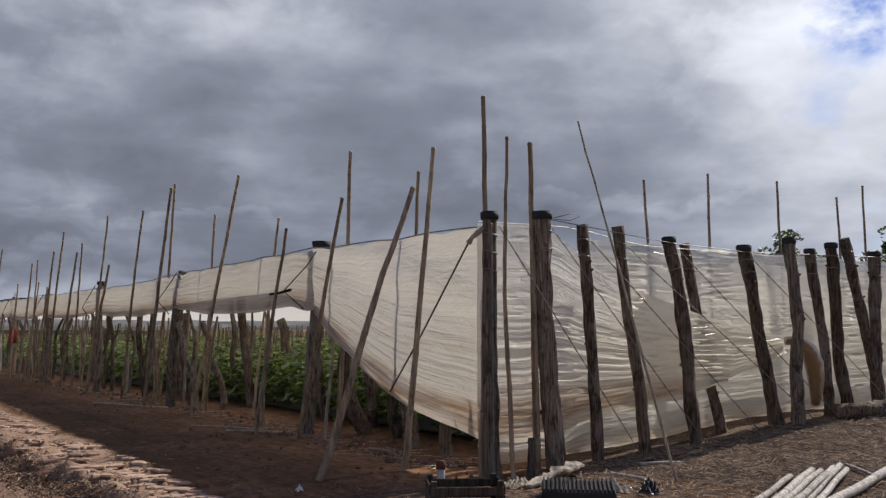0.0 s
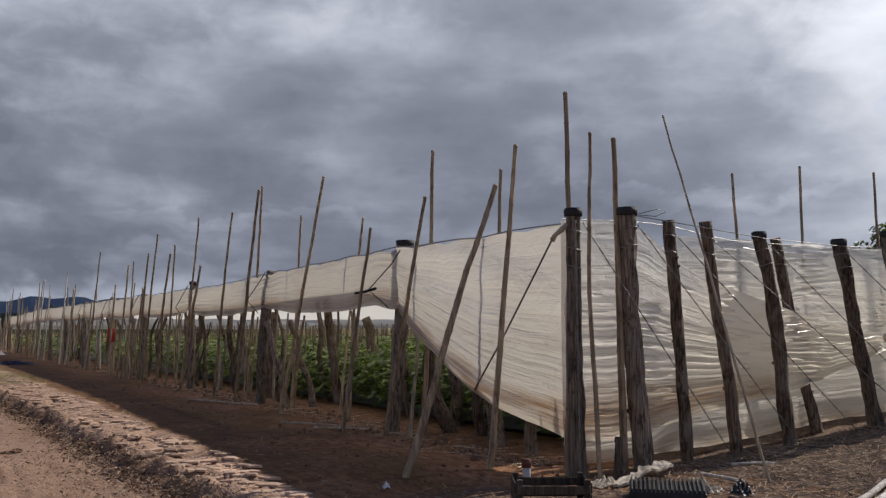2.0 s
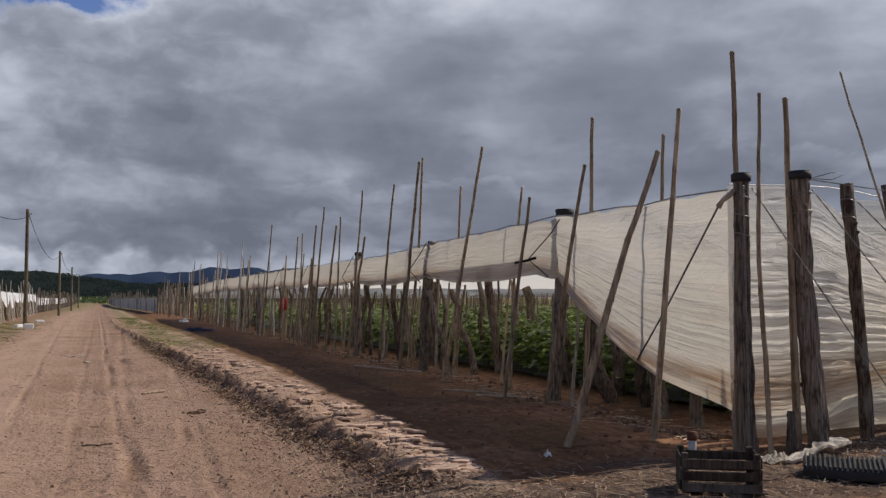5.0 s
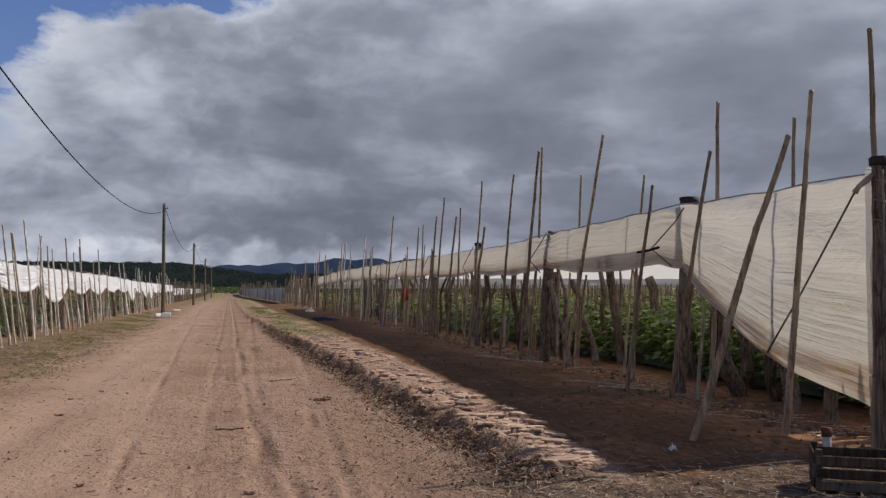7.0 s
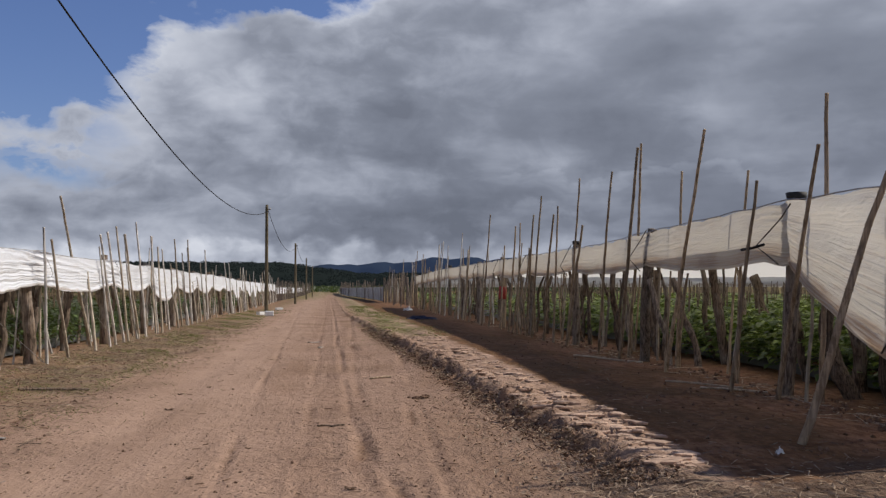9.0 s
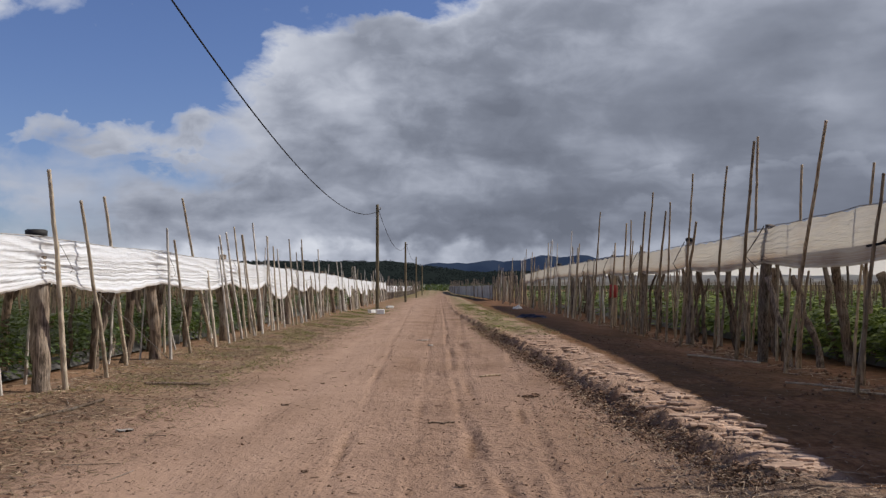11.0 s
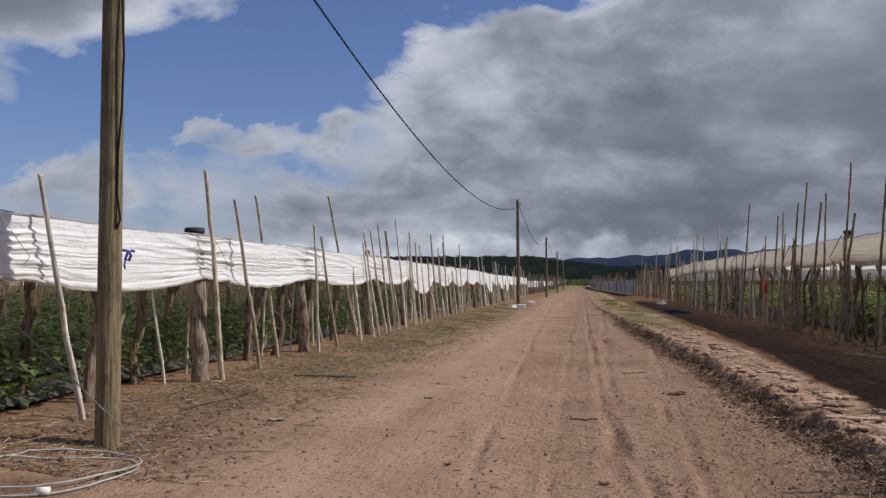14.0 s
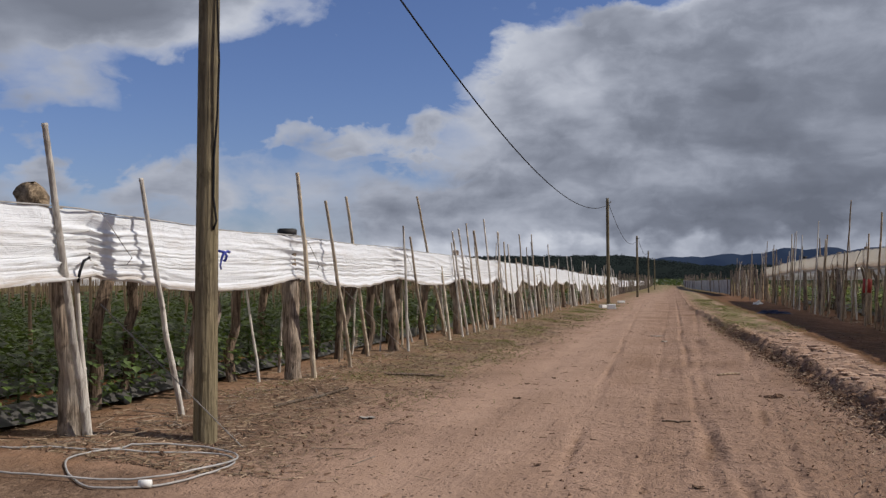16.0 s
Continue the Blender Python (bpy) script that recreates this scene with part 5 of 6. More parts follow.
def plant_mesh(name, seed, mat, h, r0, leaves, size):
    r = random.Random(seed)
    verts, faces = [], []
    for _ in range(leaves):
        a, k = r.uniform(0, 6.283), math.sqrt(r.random())
        z = h * (0.15 + 0.85 * r.random() ** 0.7)
        rr = r0 * k * (0.55 + 0.6 * math.sin(math.pi * min(1, z / h * 0.85 + 0.1)))
        c = Vector((math.cos(a) * rr, math.sin(a) * rr, z))
        out = Vector((math.cos(a + r.uniform(-0.7, 0.7)), math.sin(a + r.uniform(-0.7, 0.7)), r.uniform(-0.5, 0.35))).normalized()
        s = size * r.uniform(0.6, 1.25)
        side = out.cross(Vector((0, 0, 1))).normalized() * s * 0.50
        up = side.cross(out).normalized() * s * 0.10
        o = len(verts)
        verts += [c, c + out * s * 0.45 + side + up, c + out * s - up * 1.5, c + out * s * 0.45 - side + up, c + out * s * 0.5 - up * 0.3]
        faces += [(o, o + 1, o + 4), (o + 1, o + 2, o + 4), (o + 2, o + 3, o + 4), (o + 3, o, o + 4)]
    return verts, faces


def build_crops():
    r = random.Random(21)
    for side, mat, lab in ((1, LEAF, "broad-leaved green vegetable plant in a crop row"), (-1, LEAF_B, "bushy dark green vegetable plant in a crop row")):
        kinds = [plant_mesh("crop_plant", 40 + i + side, mat, 0.86 if side > 0 else 0.78, 0.62, 235 if side > 0 else 330, 0.155 if side > 0 else 0.090) for i in range(5)]
        spots = []
        for row in range(22):
            y = (8.9 if row == 0 else 9.4) if side > 0 else -1.0
            while y < 100:
                d = (1.85 if side > 0 else 1.12) + row * 1.5
                x = (x_east(y) + d if side > 0 else x_west(y) - d) + r.uniform(-0.1, 0.1)
                if side > 0 or y / max(0.1, -x) > 0.55:
                    spots.append((x, y))
                y += 0.62 * r.uniform(0.85, 1.2) * (1 + 0.02 * max(0, y - 20))
        spots.sort(key=lambda p: math.hypot(*p))
        verts, faces = [], []
        shapes = [mesh("foliage", v, f, mat) for v, f in kinds]
        stalk = mesh("vegetable_plant", *tube([(0, 0, -0.03), (0.01, 0, 0.2), (0, 0.02, 0.45), (0.02, 0, 0.7)], [0.016, 0.014, 0.011, 0.005], 7), mat, True)
        for i, (x, y) in enumerate(spots[:60]):
            m = pose(x, y, ground_z(x, y) - 0.03, r.uniform(-6, 6), r.uniform(-6, 6), r.uniform(0, 360)) @ Matrix.Scale(r.uniform(0.82, 1.12), 4)
            plant = thing("vegetable_plant", stalk, m, label=lab, category="plant", group="crop row")
            tagged(part("foliage", shapes[i % 5], plant), kind="stuff")
        for i, (x, y) in enumerate(spots[60:330]):
            m = pose(x, y, ground_z(x, y) - 0.03, r.uniform(-6, 6), r.uniform(-6, 6), r.uniform(0, 360)) @ Matrix.Scale(r.uniform(0.82, 1.12), 4)
            vs, fs = kinds[i % 5]
            o = len(verts)
            verts += [m @ v for v in vs]
            faces += [tuple(q + o for q in f) for f in fs]
        for x, y in spots[330:]:
            n = 60 if math.hypot(x, y) < 45 else 18
            big = (0.24 if side > 0 else 0.16) if n == 60 else 0.40
            z = ground_z(x, y)
            for _ in range(n):
                c = Vector((x + r.gauss(0, 0.3), y + r.gauss(0, 0.35), z + 0.88 * r.random() ** 0.6 * (1.0 if side > 0 else 0.9)))
                a = r.uniform(0, 6.283)
                out = Vector((math.cos(a), math.sin(a), r.uniform(-0.5, 0.4))) * big * r.uniform(0.6, 1.2)
                sd = out.cross(Vector((0, 0, 1))) * 0.4
                o = len(verts)
                verts += [c, c + out * 0.5 + sd, c + out, c + out * 0.5 - sd]
                faces.append((o, o + 1, o + 2, o + 3))
        thing("crop_rows", mesh("crop_rows", verts, faces, mat), label="dense rows of green vegetables stretching away", category="crop", kind="stuff")
        for row in range(4):
            d = (1.85 if side > 0 else 1.12) + row * 1.5
            us = span(8.6 if side > 0 else -2.0, 60, 0.5)
            vs, fs = [], []
            for u in us:
                x = x_east(u) + d if side > 0 else x_west(u) - d
                for k in range(5):
                    o = (k - 2) / 2
                    vs.append((x + 0.34 * o, u, ground_z(x, u) + 0.035 + 0.13 * (1 - o * o) + 0.015 * noise.noise((u * 2, o * 2, d))))
            for i in range(len(us) - 1):
                for k in range(4):
                    a = i * 5 + k
                    fs.append((a, a + 5, a + 6, a + 1))
            thing("mulch_film", mesh("mulch_film", vs, fs, MULCH, True), label="grey plastic mulch film over a planting bed", category="mulch film", group="planting beds")


build_crops()

# ---- poles and cables ----


def electric_pole(x, y, h, r, lean=0.0):
    pts = [(lean * t, 0, -0.3 + (h + 0.3) * t) for t in (0, 0.05, 0.2, 0.4, 0.6, 0.8, 0.97, 1.0)]
    rad = [r * k for k in (1.05, 1.03, 0.99, 0.93, 0.88, 0.83, 0.78, 0.70)]
    root = thing("electric_pole", mesh("electric_pole", *tube(pts, rad, 18, 0.06, x), POLE, True), pose(x, y, ground_z(x, y)), label="tall greenish treated timber pole beside the road", category="pole", group="poles along the road")
    part("insulator", mesh("insulator", *tube([(0.02 + lean, 0, h - 0.25), (r + 0.07 + lean, 0, h - 0.25), (r + 0.08 + lean, 0, h - 0.16)], 0.025, 8), WIRE, True), root)
    return root


near_pole = electric_pole(-3.83, 7.05, 6.35, 0.098, 0.05)
electric_pole(-3.26, 48.8, 5.75, 0.10)
electric_pole(-3.05, 84.3, 5.5, 0.11)
electric_pole(-3.0, 122, 5.4, 0.11)
electric_pole(-3.0, 165, 5.4, 0.11)
drop = [(0.12, -0.02, 6.1), (0.135, -0.03, 5.0), (0.115, -0.04, 4.0), (0.15, -0.05, 3.2), (0.135, -0.05, 2.75), (0.105, -0.05, 2.4), (0.10, -0.05, 2.05), (0.13, -0.05, 1.85), (0.10, -0.05, 1.78)]
part("drop_cable", mesh("drop_cable", *tube(drop, 0.010, 6), CABLE, True), near_pole, "black cable hanging down the pole")


def cable(a, b, low, name="overhead_cable"):
    pts = []
    for i in range(41):
        t = i / 40
        p = Vector(a).lerp(Vector(b), t)
        p.z -= low * 4 * t * (1 - t)
        pts.append(p)
    thing(name, mesh(name, *tube(pts, 0.014, 6), CABLE, True), label="black overhead cable sagging between poles", category="cable", group="overhead cables")


cable((-3.75, 7.05, 6.15), (-3.18, 48.8, 5.28), 1.56)
cable((-3.18, 48.8, 5.28), (-2.95, 84.3, 5.0), 1.2)
cable((-2.95, 84.3, 5.0), (-2.9, 122, 5.0), 1.0)


def wire(points, r=0.006, mat=WIRE, label="twisted guy wire stretched from a post", name="guy_wire"):
    thing(name, mesh(name, *tube(points, r, 5), mat, True), label=label, category="wire", group="guy wires")


def twist(a, b, r=0.0075):
    """Two strands wound round each other."""
    a, b = Vector(a), Vector(b)
    d = (b - a)
    n = max(8, int(d.length / 0.045))
    s = d.cross(Vector((0.3, 0.9, 0.1))).normalized()
    u = s.cross(d.normalized())
    bits = []
    for ph in (0, math.pi):
        bits.append(tube([a + d * (i / n) + (s * math.cos(i * 1.2 + ph) + u * math.sin(i * 1.2 + ph)) * r * 0.6 for i in range(n + 1)], r * 0.5, 4))
    thing("guy_wire", mesh("guy_wire", *join(bits), WIRE, True), label="twisted guy wire stretched down from a post head", category="wire", group="guy wires")


def gz(x, y, z=0.0):
    return (x, y, ground_z(x, y) + z)


twist((5.55, 6.80, 2.38), gz(7.45, 6.75, 0.02))
twist((6.28, 6.84, 2.40), gz(8.5, 6.75, 0.02))
twist((6.86, 6.92, 2.35), gz(9.5, 6.75, 0.02))
twist((7.37, 6.87, 2.3), gz(10.6, 6.70, 0.02))
twist((8.2, 6.86, 2.3), gz(11.0, 6.65, 0.02))
twist((9.57, 6.86, 2.25), gz(12.4, 6.60, 0.02))
twist((5.455, 6.795, 2.40), gz(5.47, 6.785, 0.02), 0.011)
twist((-4.75, 6.93, 1.20), gz(-3.42, 6.93, 0.02))
twist((-4.73, 12.68, 1.32), gz(-4.62, 15.75, 0.02))
twist((-4.80, 18.5, 1.25), gz(-4.70, 21.3, 0.02))
wire([(6.25, 6.87, 2.5), (8.19, 6.88, 2.36), (9.55, 6.87, 2.33), (11.04, 6.96, 2.38), (12.6, 6.94, 2.42), (13.9, 6.95, 2.46)], 0.005)
wire([(6.33, 6.88, 2.52), (6.5, 6.8, 2.57), (6.62, 6.8, 2.55), (6.5, 6.82, 2.5), (6.32, 6.88, 2.51)], 0.004)
# rope stays on the curtain
wire([(5.44, 6.90, 2.37), (5.41, 6.94, 2.32), (5.37, 6.99, 2.27), (5.36, 7.03, 2.22)], (0.018, 0.03, 0.022, 0.03), SCRAP, "knotted film tied to the corner post")
wire([(5.36, 7.02, 2.24), (5.36, 7.88, 1.28), (5.37, 8.44, 0.72)], 0.010, ROPE, "dark rope stay across the plastic curtain")
for y in east_posts[1:7]:
    x = x_east(y) - 0.17
    z = ground_z(x, y)
    wire([(x + 0.07, y - 0.15, z + 2.34), (x, y - 0.05, z + 2.17), (x, y + 0.62, z + 1.86), (x, y + 0.35, z + 1.75), (x + 0.03, y + 0.1, z + 1.62)], 0.009, ROPE, "dark rope tying the plastic curtain to a post")
wire([(5.34, 11.42, 1.85), (5.33, 11.1, 1.86), (5.33, 10.78, 1.89)], 0.018, CABLE, "black strap knotted round a stake")
for y in west_posts[2:10]:
    x = x_west(y) + 0.19
    z = ground_z(x, y)
    wire([(x - 0.03, y + 0.02, z + 1.86), (x + 0.03, y + 0.12, z + 1.70), (x + 0.05, y + 0.28, z + 1.54), (x + 0.05, y + 0.36, z + 1.48), (x + 0.04, y + 0.30, z + 1.42)], 0.003, WIRE, "thin wire tying the white curtain to a post")
wire([(-4.52, 8.60, 1.70), (-4.49, 8.66, 1.69), (-4.48, 8.70, 1.65), (-4.49, 8.68, 1.60), (-4.50, 8.62, 1.61), (-4.49, 8.64, 1.67), (-4.48, 8.72, 1.70), (-4.48, 8.76, 1.69)], 0.015, BLUE, "blue twine knot on the white curtain")
wire([(-4.50, 8.63, 1.62), (-4.50, 8.60, 1.55), (-4.50, 8.62, 1.51)], 0.010, BLUE, "loose end of blue twine on the white curtain")

wire([(-4.63, 6.60, 1.59), (-4.60, 6.48, 1.56), (-4.59, 6.42, 1.47), (-4.62, 6.44, 1.39)], 0.012, CABLE, "black strap knotted on the white curtain")

# ---- small things by the corner ----


def crate():
    root = thing("wooden_crate", None, pose(4.215, 5.58, ground_z(4.2, 5.58) + 0.005, 0, 0, -30), label="dark weathered wooden harvest crate on the ground", category="crate")
    lx, ly, h = 0.245, 0.17, 0.25
    for sx in (-1, 1):
        for sy in (-1, 1):
            part("corner_post", mesh("corner_post", *board(sx * lx - 0.022, sy * ly - 0.022, 0, sx * lx + 0.022, sy * ly + 0.022, h + 0.03), CRATE), root)
    for k in range(3):
        z0 = 0.012 + k * 0.083
        for sy in (-1, 1):
            part("slat", mesh("slat", *board(-lx - 0.02, sy * (ly + 0.030) - 0.006, z0, lx + 0.02, sy * (ly + 0.030) + 0.006, z0 + 0.062), CRATE), root)
        for sx in (-1, 1):
            part("slat", mesh("slat", *board(sx * (lx + 0.030) - 0.006, -ly, z0, sx * (lx + 0.030) + 0.006, ly, z0 + 0.078), CRATE), root)
    for k in range(4):
        x0 = -lx + 0.03 + k * 0.14
        part("bottom_board", mesh("bottom_board", *board(x0, -ly, 0.002, x0 + 0.11, ly, 0.012), CRATE), root)


crate()


def tray():
    root = thing("plastic_tray", None, pose(5.42, 5.62, ground_z(5.4, 5.6) + 0.03, 6, 0, -42), label="black ribbed plastic tray lying on the ground", category="tray")
    part("body", mesh("body", *board(-0.30, -0.19, 0, 0.30, 0.19, 0.075, 0.01), BLACK), root)
    for i in range(17):
        x = -0.28 + i * 0.035
        part("rib", mesh("rib", *board(x - 0.008, -0.185, 0.074, x + 0.008, 0.185, 0.10, 0.003), BLACK), root)


tray()


def scrap(x, y, lx, ly, h, rot, name="plastic_scrap", label="crumpled dirty plastic scrap on the ground", mat=SCRAP, seed=0.0):
    n = 26
    verts, faces, uvs = [], [], []
    for i in range(n + 1):
        for j in range(n + 1):
            a, b = i / n * 2 - 1, j / n * 2 - 1
            e = 1 + 0.35 * noise.noise((math.atan2(b, a) * 1.5, seed, 0))
            d = max(0.0, 1 - (a * a + b * b) * 0.55)
            z = h * (0.25 + abs(noise.noise((a * 2.2, b * 3.6, seed))) * 1.5 + 0.22 * noise.noise((a * 6, b * 8, seed))) * d
            verts.append((a * lx * e, b * ly * e, max(0.004, z)))
            uvs.append((i / n, j / n + 0.3))
    for i in range(n):
        for j in range(n):
            k = i * (n + 1) + j
            faces.append((k, k + n + 1, k + n + 2, k + 1))
    return thing(name, mesh(name, verts, faces, mat, True, uvs), pose(x, y, ground_z(x, y), 0, 0, rot), label=label, category="scrap", group="plastic scraps")


def bark(x, y, length, width, rot):
    """A torn, curled slab of bark with a ragged outline."""
    verts, faces = [], []
    n, m = 26, 7
    for layer in (0, 1):
        for i in range(n + 1):
            t = i / n * 2 - 1
            lo = -width * (0.75 + 0.45 * noise.noise((t * 3.1, 0.0, 5.0))) * (1 - 0.7 * abs(t) ** 3)
            hi = width * (0.65 + 0.55 * noise.noise((t * 3.7, 4.0, 5.0))) * (1 - 0.8 * abs(t) ** 3)
            for k in range(m + 1):
                w = lo + (hi - lo) * k / m
                z = 0.035 + 0.075 * (0.5 + 0.5 * t) + 0.05 * (w / width) ** 2 + 0.045 * noise.noise((t * 2.6, w * 9.0, 2.0)) + 0.018 * noise.noise((t * 9.0, w * 26.0, 3.0))
                verts.append((t * length, w, max(0.002, z - 0.022 * layer)))
    w, o = m + 1, (n + 1) * (m + 1)
    for i in range(n):
        for k in range(m):
            a = i * w + k
            faces += [(a, a + w, a + w + 1, a + 1), (o + a, o + a + 1, o + a + w + 1, o + a + w)]
    rim = [i * w for i in range(n + 1)] + [n * w + k for k in range(1, w)] + [i * w + m for i in range(n - 1, -1, -1)] + [k for k in range(m - 1, 0, -1)]
    for p, q in zip(rim, rim[1:] + rim[:1]):
        faces.append((q, p, p + o, q + o))
    thing("bark_piece", mesh("bark_piece", verts, faces, BARK), pose(x, y, ground_z(x, y), 0, 0, rot), label="pale torn slab of dry bark on the ground", category="bark")


bark(5.86, 6.36, 0.55, 0.10, 20)
scrap(5.95, 5.80, 0.20, 0.09, 0.10, -60, seed=3.0)
scrap(5.35, 6.32, 0.16, 0.10, 0.07, 10, seed=4.0)
scrap(3.62, 7.10, 0.03, 0.03, 0.05, 0, label="small white plastic litter on the soil", mat=BOX, seed=6.0)
scrap(6.1, 5.45, 0.08, 0.08, 0.13, 0, label="black plastic rag on the ground", mat=BLACK, seed=7.0)
scrap(11.75, 6.36, 0.50, 0.14, 0.30, -27, label="pale crumpled film heaped on a log", seed=8.0)
scrap(4.85, 57.0, 0.42, 0.20, 0.20, 60, label="white plastic sack beside the road", mat=BOX, seed=9.0)


def pipe():
    root = thing("standpipe", mesh("standpipe", *tube([(0, 0, -0.1), (0, 0, 0.21), (0, 0, 0.215)], [0.034, 0.034, 0.03], 14), PVC, True), pose(4.62, 6.45, ground_z(4.62, 6.45)), label="grey plastic standpipe with a rusty collar", category="pipe")
    part("collar", mesh("collar", *tube([(0, 0, 0.2), (0, 0, 0.27)], 0.04, 14), RUST, True), root, "rusty red pipe collar")


pipe()


def lying(x0, y0, x1, y1, r, z0=0.0, z1=0.0, mat=PALE, label="bleached bamboo cane lying on the chaff", name="bamboo_cane", group="loose canes"):
    a, b = Vector(gz(x0, y0, r + z0)), Vector(gz(x1, y1, r + z1))
    n = max(3, int((b - a).length / 0.2))
    pts, rad = [], []
    for i in range(n + 1):
        c = a.lerp(b, i / n) + Vector((0, 0, 0.006 * math.sin(i)))
        d = (b - a).normalized() * 0.015
        pts += [c - d, c, c + d]
        rad += [r, r * 1.05, r]
    o = Vector(gz(x0, y0))
    thing(name, mesh(name, *tube([p - o for p in pts], rad, 10), mat, True), Matrix.Translation(o), label=label, category="cane", group=group)


for x0, y0, x1, y1, up in ((5.85, 4.33, 7.62, 5.12, 0.020), (5.71, 4.10, 7.86, 5.05, 0.050), (5.92, 4.15, 8.05, 5.08, 0.020), (5.86, 4.00, 8.09, 4.98, 0.050), (6.06, 4.05, 8.27, 5.02, 0.020), (6.04, 3.94, 8.12, 4.86, 0.040), (5.66, 3.89, 7.57, 4.72, 0.090)):
    lying(x0, y0, x1, y1, rng.uniform(0.026, 0.033), max(0.0, up), max(0.0, up - 0.02))
lying(6.40, 4.08, 8.31, 4.55, 0.038, 0.01, 0.01)
lying(8.39, 5.02, 8.08, 4.54, 0.015)
lying(6.40, 6.18, 6.52, 5.82, 0.016, 0.03, 0.0, mat=PALE)
lying(7.19, 6.53, 7.56, 6.33, 0.013)
lying(11.0, 6.72, 12.5, 5.95, 0.10, mat=POST_DARK, label="dark log lying on the chaff mound", name="log", group="logs")
lying(4.6, 12.2, 5.4, 11.6, 0.013, mat=PALE_LIT_CANE, label="broken cane lying in the shade of the curtain")
lying(4.8, 11.5, 5.55, 11.2, 0.014, mat=PALE_LIT_CANE, label="broken cane lying in the shade of the curtain")
lying(4.6, 17.0, 5.5, 15.8, 0.016, mat=PALE_LIT_CANE, label="broken cane lying in the shade of the curtain")
lying(-4.02, 8.88, -3.83, 10.55, 0.016, mat=POST_DARK, label="dark branch lying on the verge", name="branch", group="branches")
lying(-3.89, 12.27, -3.2, 12.84, 0.018, mat=POST_DARK, label="dark branch lying on the verge", name="branch", group="branches")

lying(-5.87, 8.58, -5.50, 8.48, 0.045, mat=BLACK, label="short black pipe lying under the white curtain", name="pipe", group="pipes")
timber(5.86, 6.72, 5.88, 6.72, 0.36, 0.042, POST, False, 0.0, "short cut stump by the end wall", "stumps")


def hose():
    loops = ((-5.6, 6.0), (-4.95, 5.98), (-4.4, 6.15), (-3.95, 6.35), (-3.5, 6.62), (-3.25, 6.45), (-3.2, 6.15), (-3.28, 5.75), (-3.43, 5.5), (-3.75, 5.35), (-4.1, 5.6), (-4.28, 5.95),
             (-4.1, 6.4), (-3.75, 6.68), (-3.40, 6.66), (-3.22, 6.40), (-3.3, 6.0), (-3.5, 5.65), (-3.8, 5.45), (-4.6, 5.2), (-5.4, 5.3))
    pts = []
    for k in range(len(loops) - 1):
        p = [Vector(loops[min(max(k + q, 0), len(loops) - 1)]) for q in (-1, 0, 1, 2)]
        for i in range(8):
            t = i / 8
            c = 0.5 * (2 * p[1] + (p[2] - p[0]) * t + (2 * p[0] - 5 * p[1] + 4 * p[2] - p[3]) * t * t + (3 * p[1] - p[0] - 3 * p[2] + p[3]) * t ** 3)
            pts.append(gz(c.x, c.y, 0.014 + 0.02 * (k > 11)))
    root = thing("hose", mesh("hose", *tube(pts, 0.008, 6), HOSE, True), label="loosely coiled pale grey hose on the ground", category="hose")
    p = Vector(gz(-3.47, 5.5, 0.03))
    part("connector", mesh("connector", *tube([p, p + Vector((0.08, 0.02, 0.0))], 0.028, 10), BOX, True), root, "white hose connector")


hose()


def chip(x, y, l, w, rot, mat, label, name="leaf_litter"):
    """A curled dry leaf or flat chip lying on the ground."""
    vs, fs = [], []
    for i in range(7):
        t = i / 6 * 2 - 1
        e = w * math.sqrt(max(0.0, 1 - t * t)) + 0.004
        for k in (-1, 0, 1):
            vs.append((t * l, k * e, 0.012 + 0.006 * t * t + 0.008 * abs(k) * (0.6 + 0.4 * math.sin(5 * t))))
    for i in range(6):
        for k in range(2):
            a = i * 3 + k
            fs.append((a, a + 3, a + 4, a + 1))
    o = len(vs)
    vs += [(x1, y1, z1 - 0.010) for x1, y1, z1 in vs]
    fs += [tuple(q + o for q in reversed(f)) for f in fs]
    thing(name, mesh(name, vs, fs, mat, True), pose(x, y, ground_z(x, y), 0, 0, rot), label=label, category="litter", group="litter on the road")


for x, y, l, w, rot, mat, label in (
        (-1.80, 10.82, 0.051, 0.021, 5, CLOD, "curled dark dead leaf lying on the road"), (-1.91, 12.32, 0.042, 0.014, 40, CLOD, "curled dark dead leaf lying on the road"),
        (-1.63, 12.95, 0.030, 0.021, 0, CLOD, "curled dark dead leaf lying on the road"), (-0.38, 23.16, 0.16, 0.08, 10, PALE, "scrap of pale paper lying on the road"),
        (-2.98, 8.79, 0.085, 0.045, 15, PALE, "flat pale stone lying at the edge of the road"), (-0.2, 21.5, 0.12, 0.05, 60, PALE, "scrap of pale paper lying on the road"),
        (0.15, 6.38, 0.042, 0.014, -20, CLOD, "curled dark dead leaf lying on the road"), (-1.0, 6.9, 0.030, 0.014, 30, CLOD, "curled dark dead leaf lying on the road")):
    chip(x, y, l, w, rot, mat, label)
lying(0.04, 9.24, 0.14, 9.28, 0.008, mat=POST_DARK, label="short dark twig lying on the road", name="branch", group="branches")
lying(-0.10, 9.30, 0.03, 9.25, 0.009, mat=BAMBOO, label="short pale stick lying on the road", name="branch", group="branches")
lying(0.62, 13.8, 0.92, 14.0, 0.014, mat=BAMBOO, label="pale stick lying on the road", name="branch", group="branches")


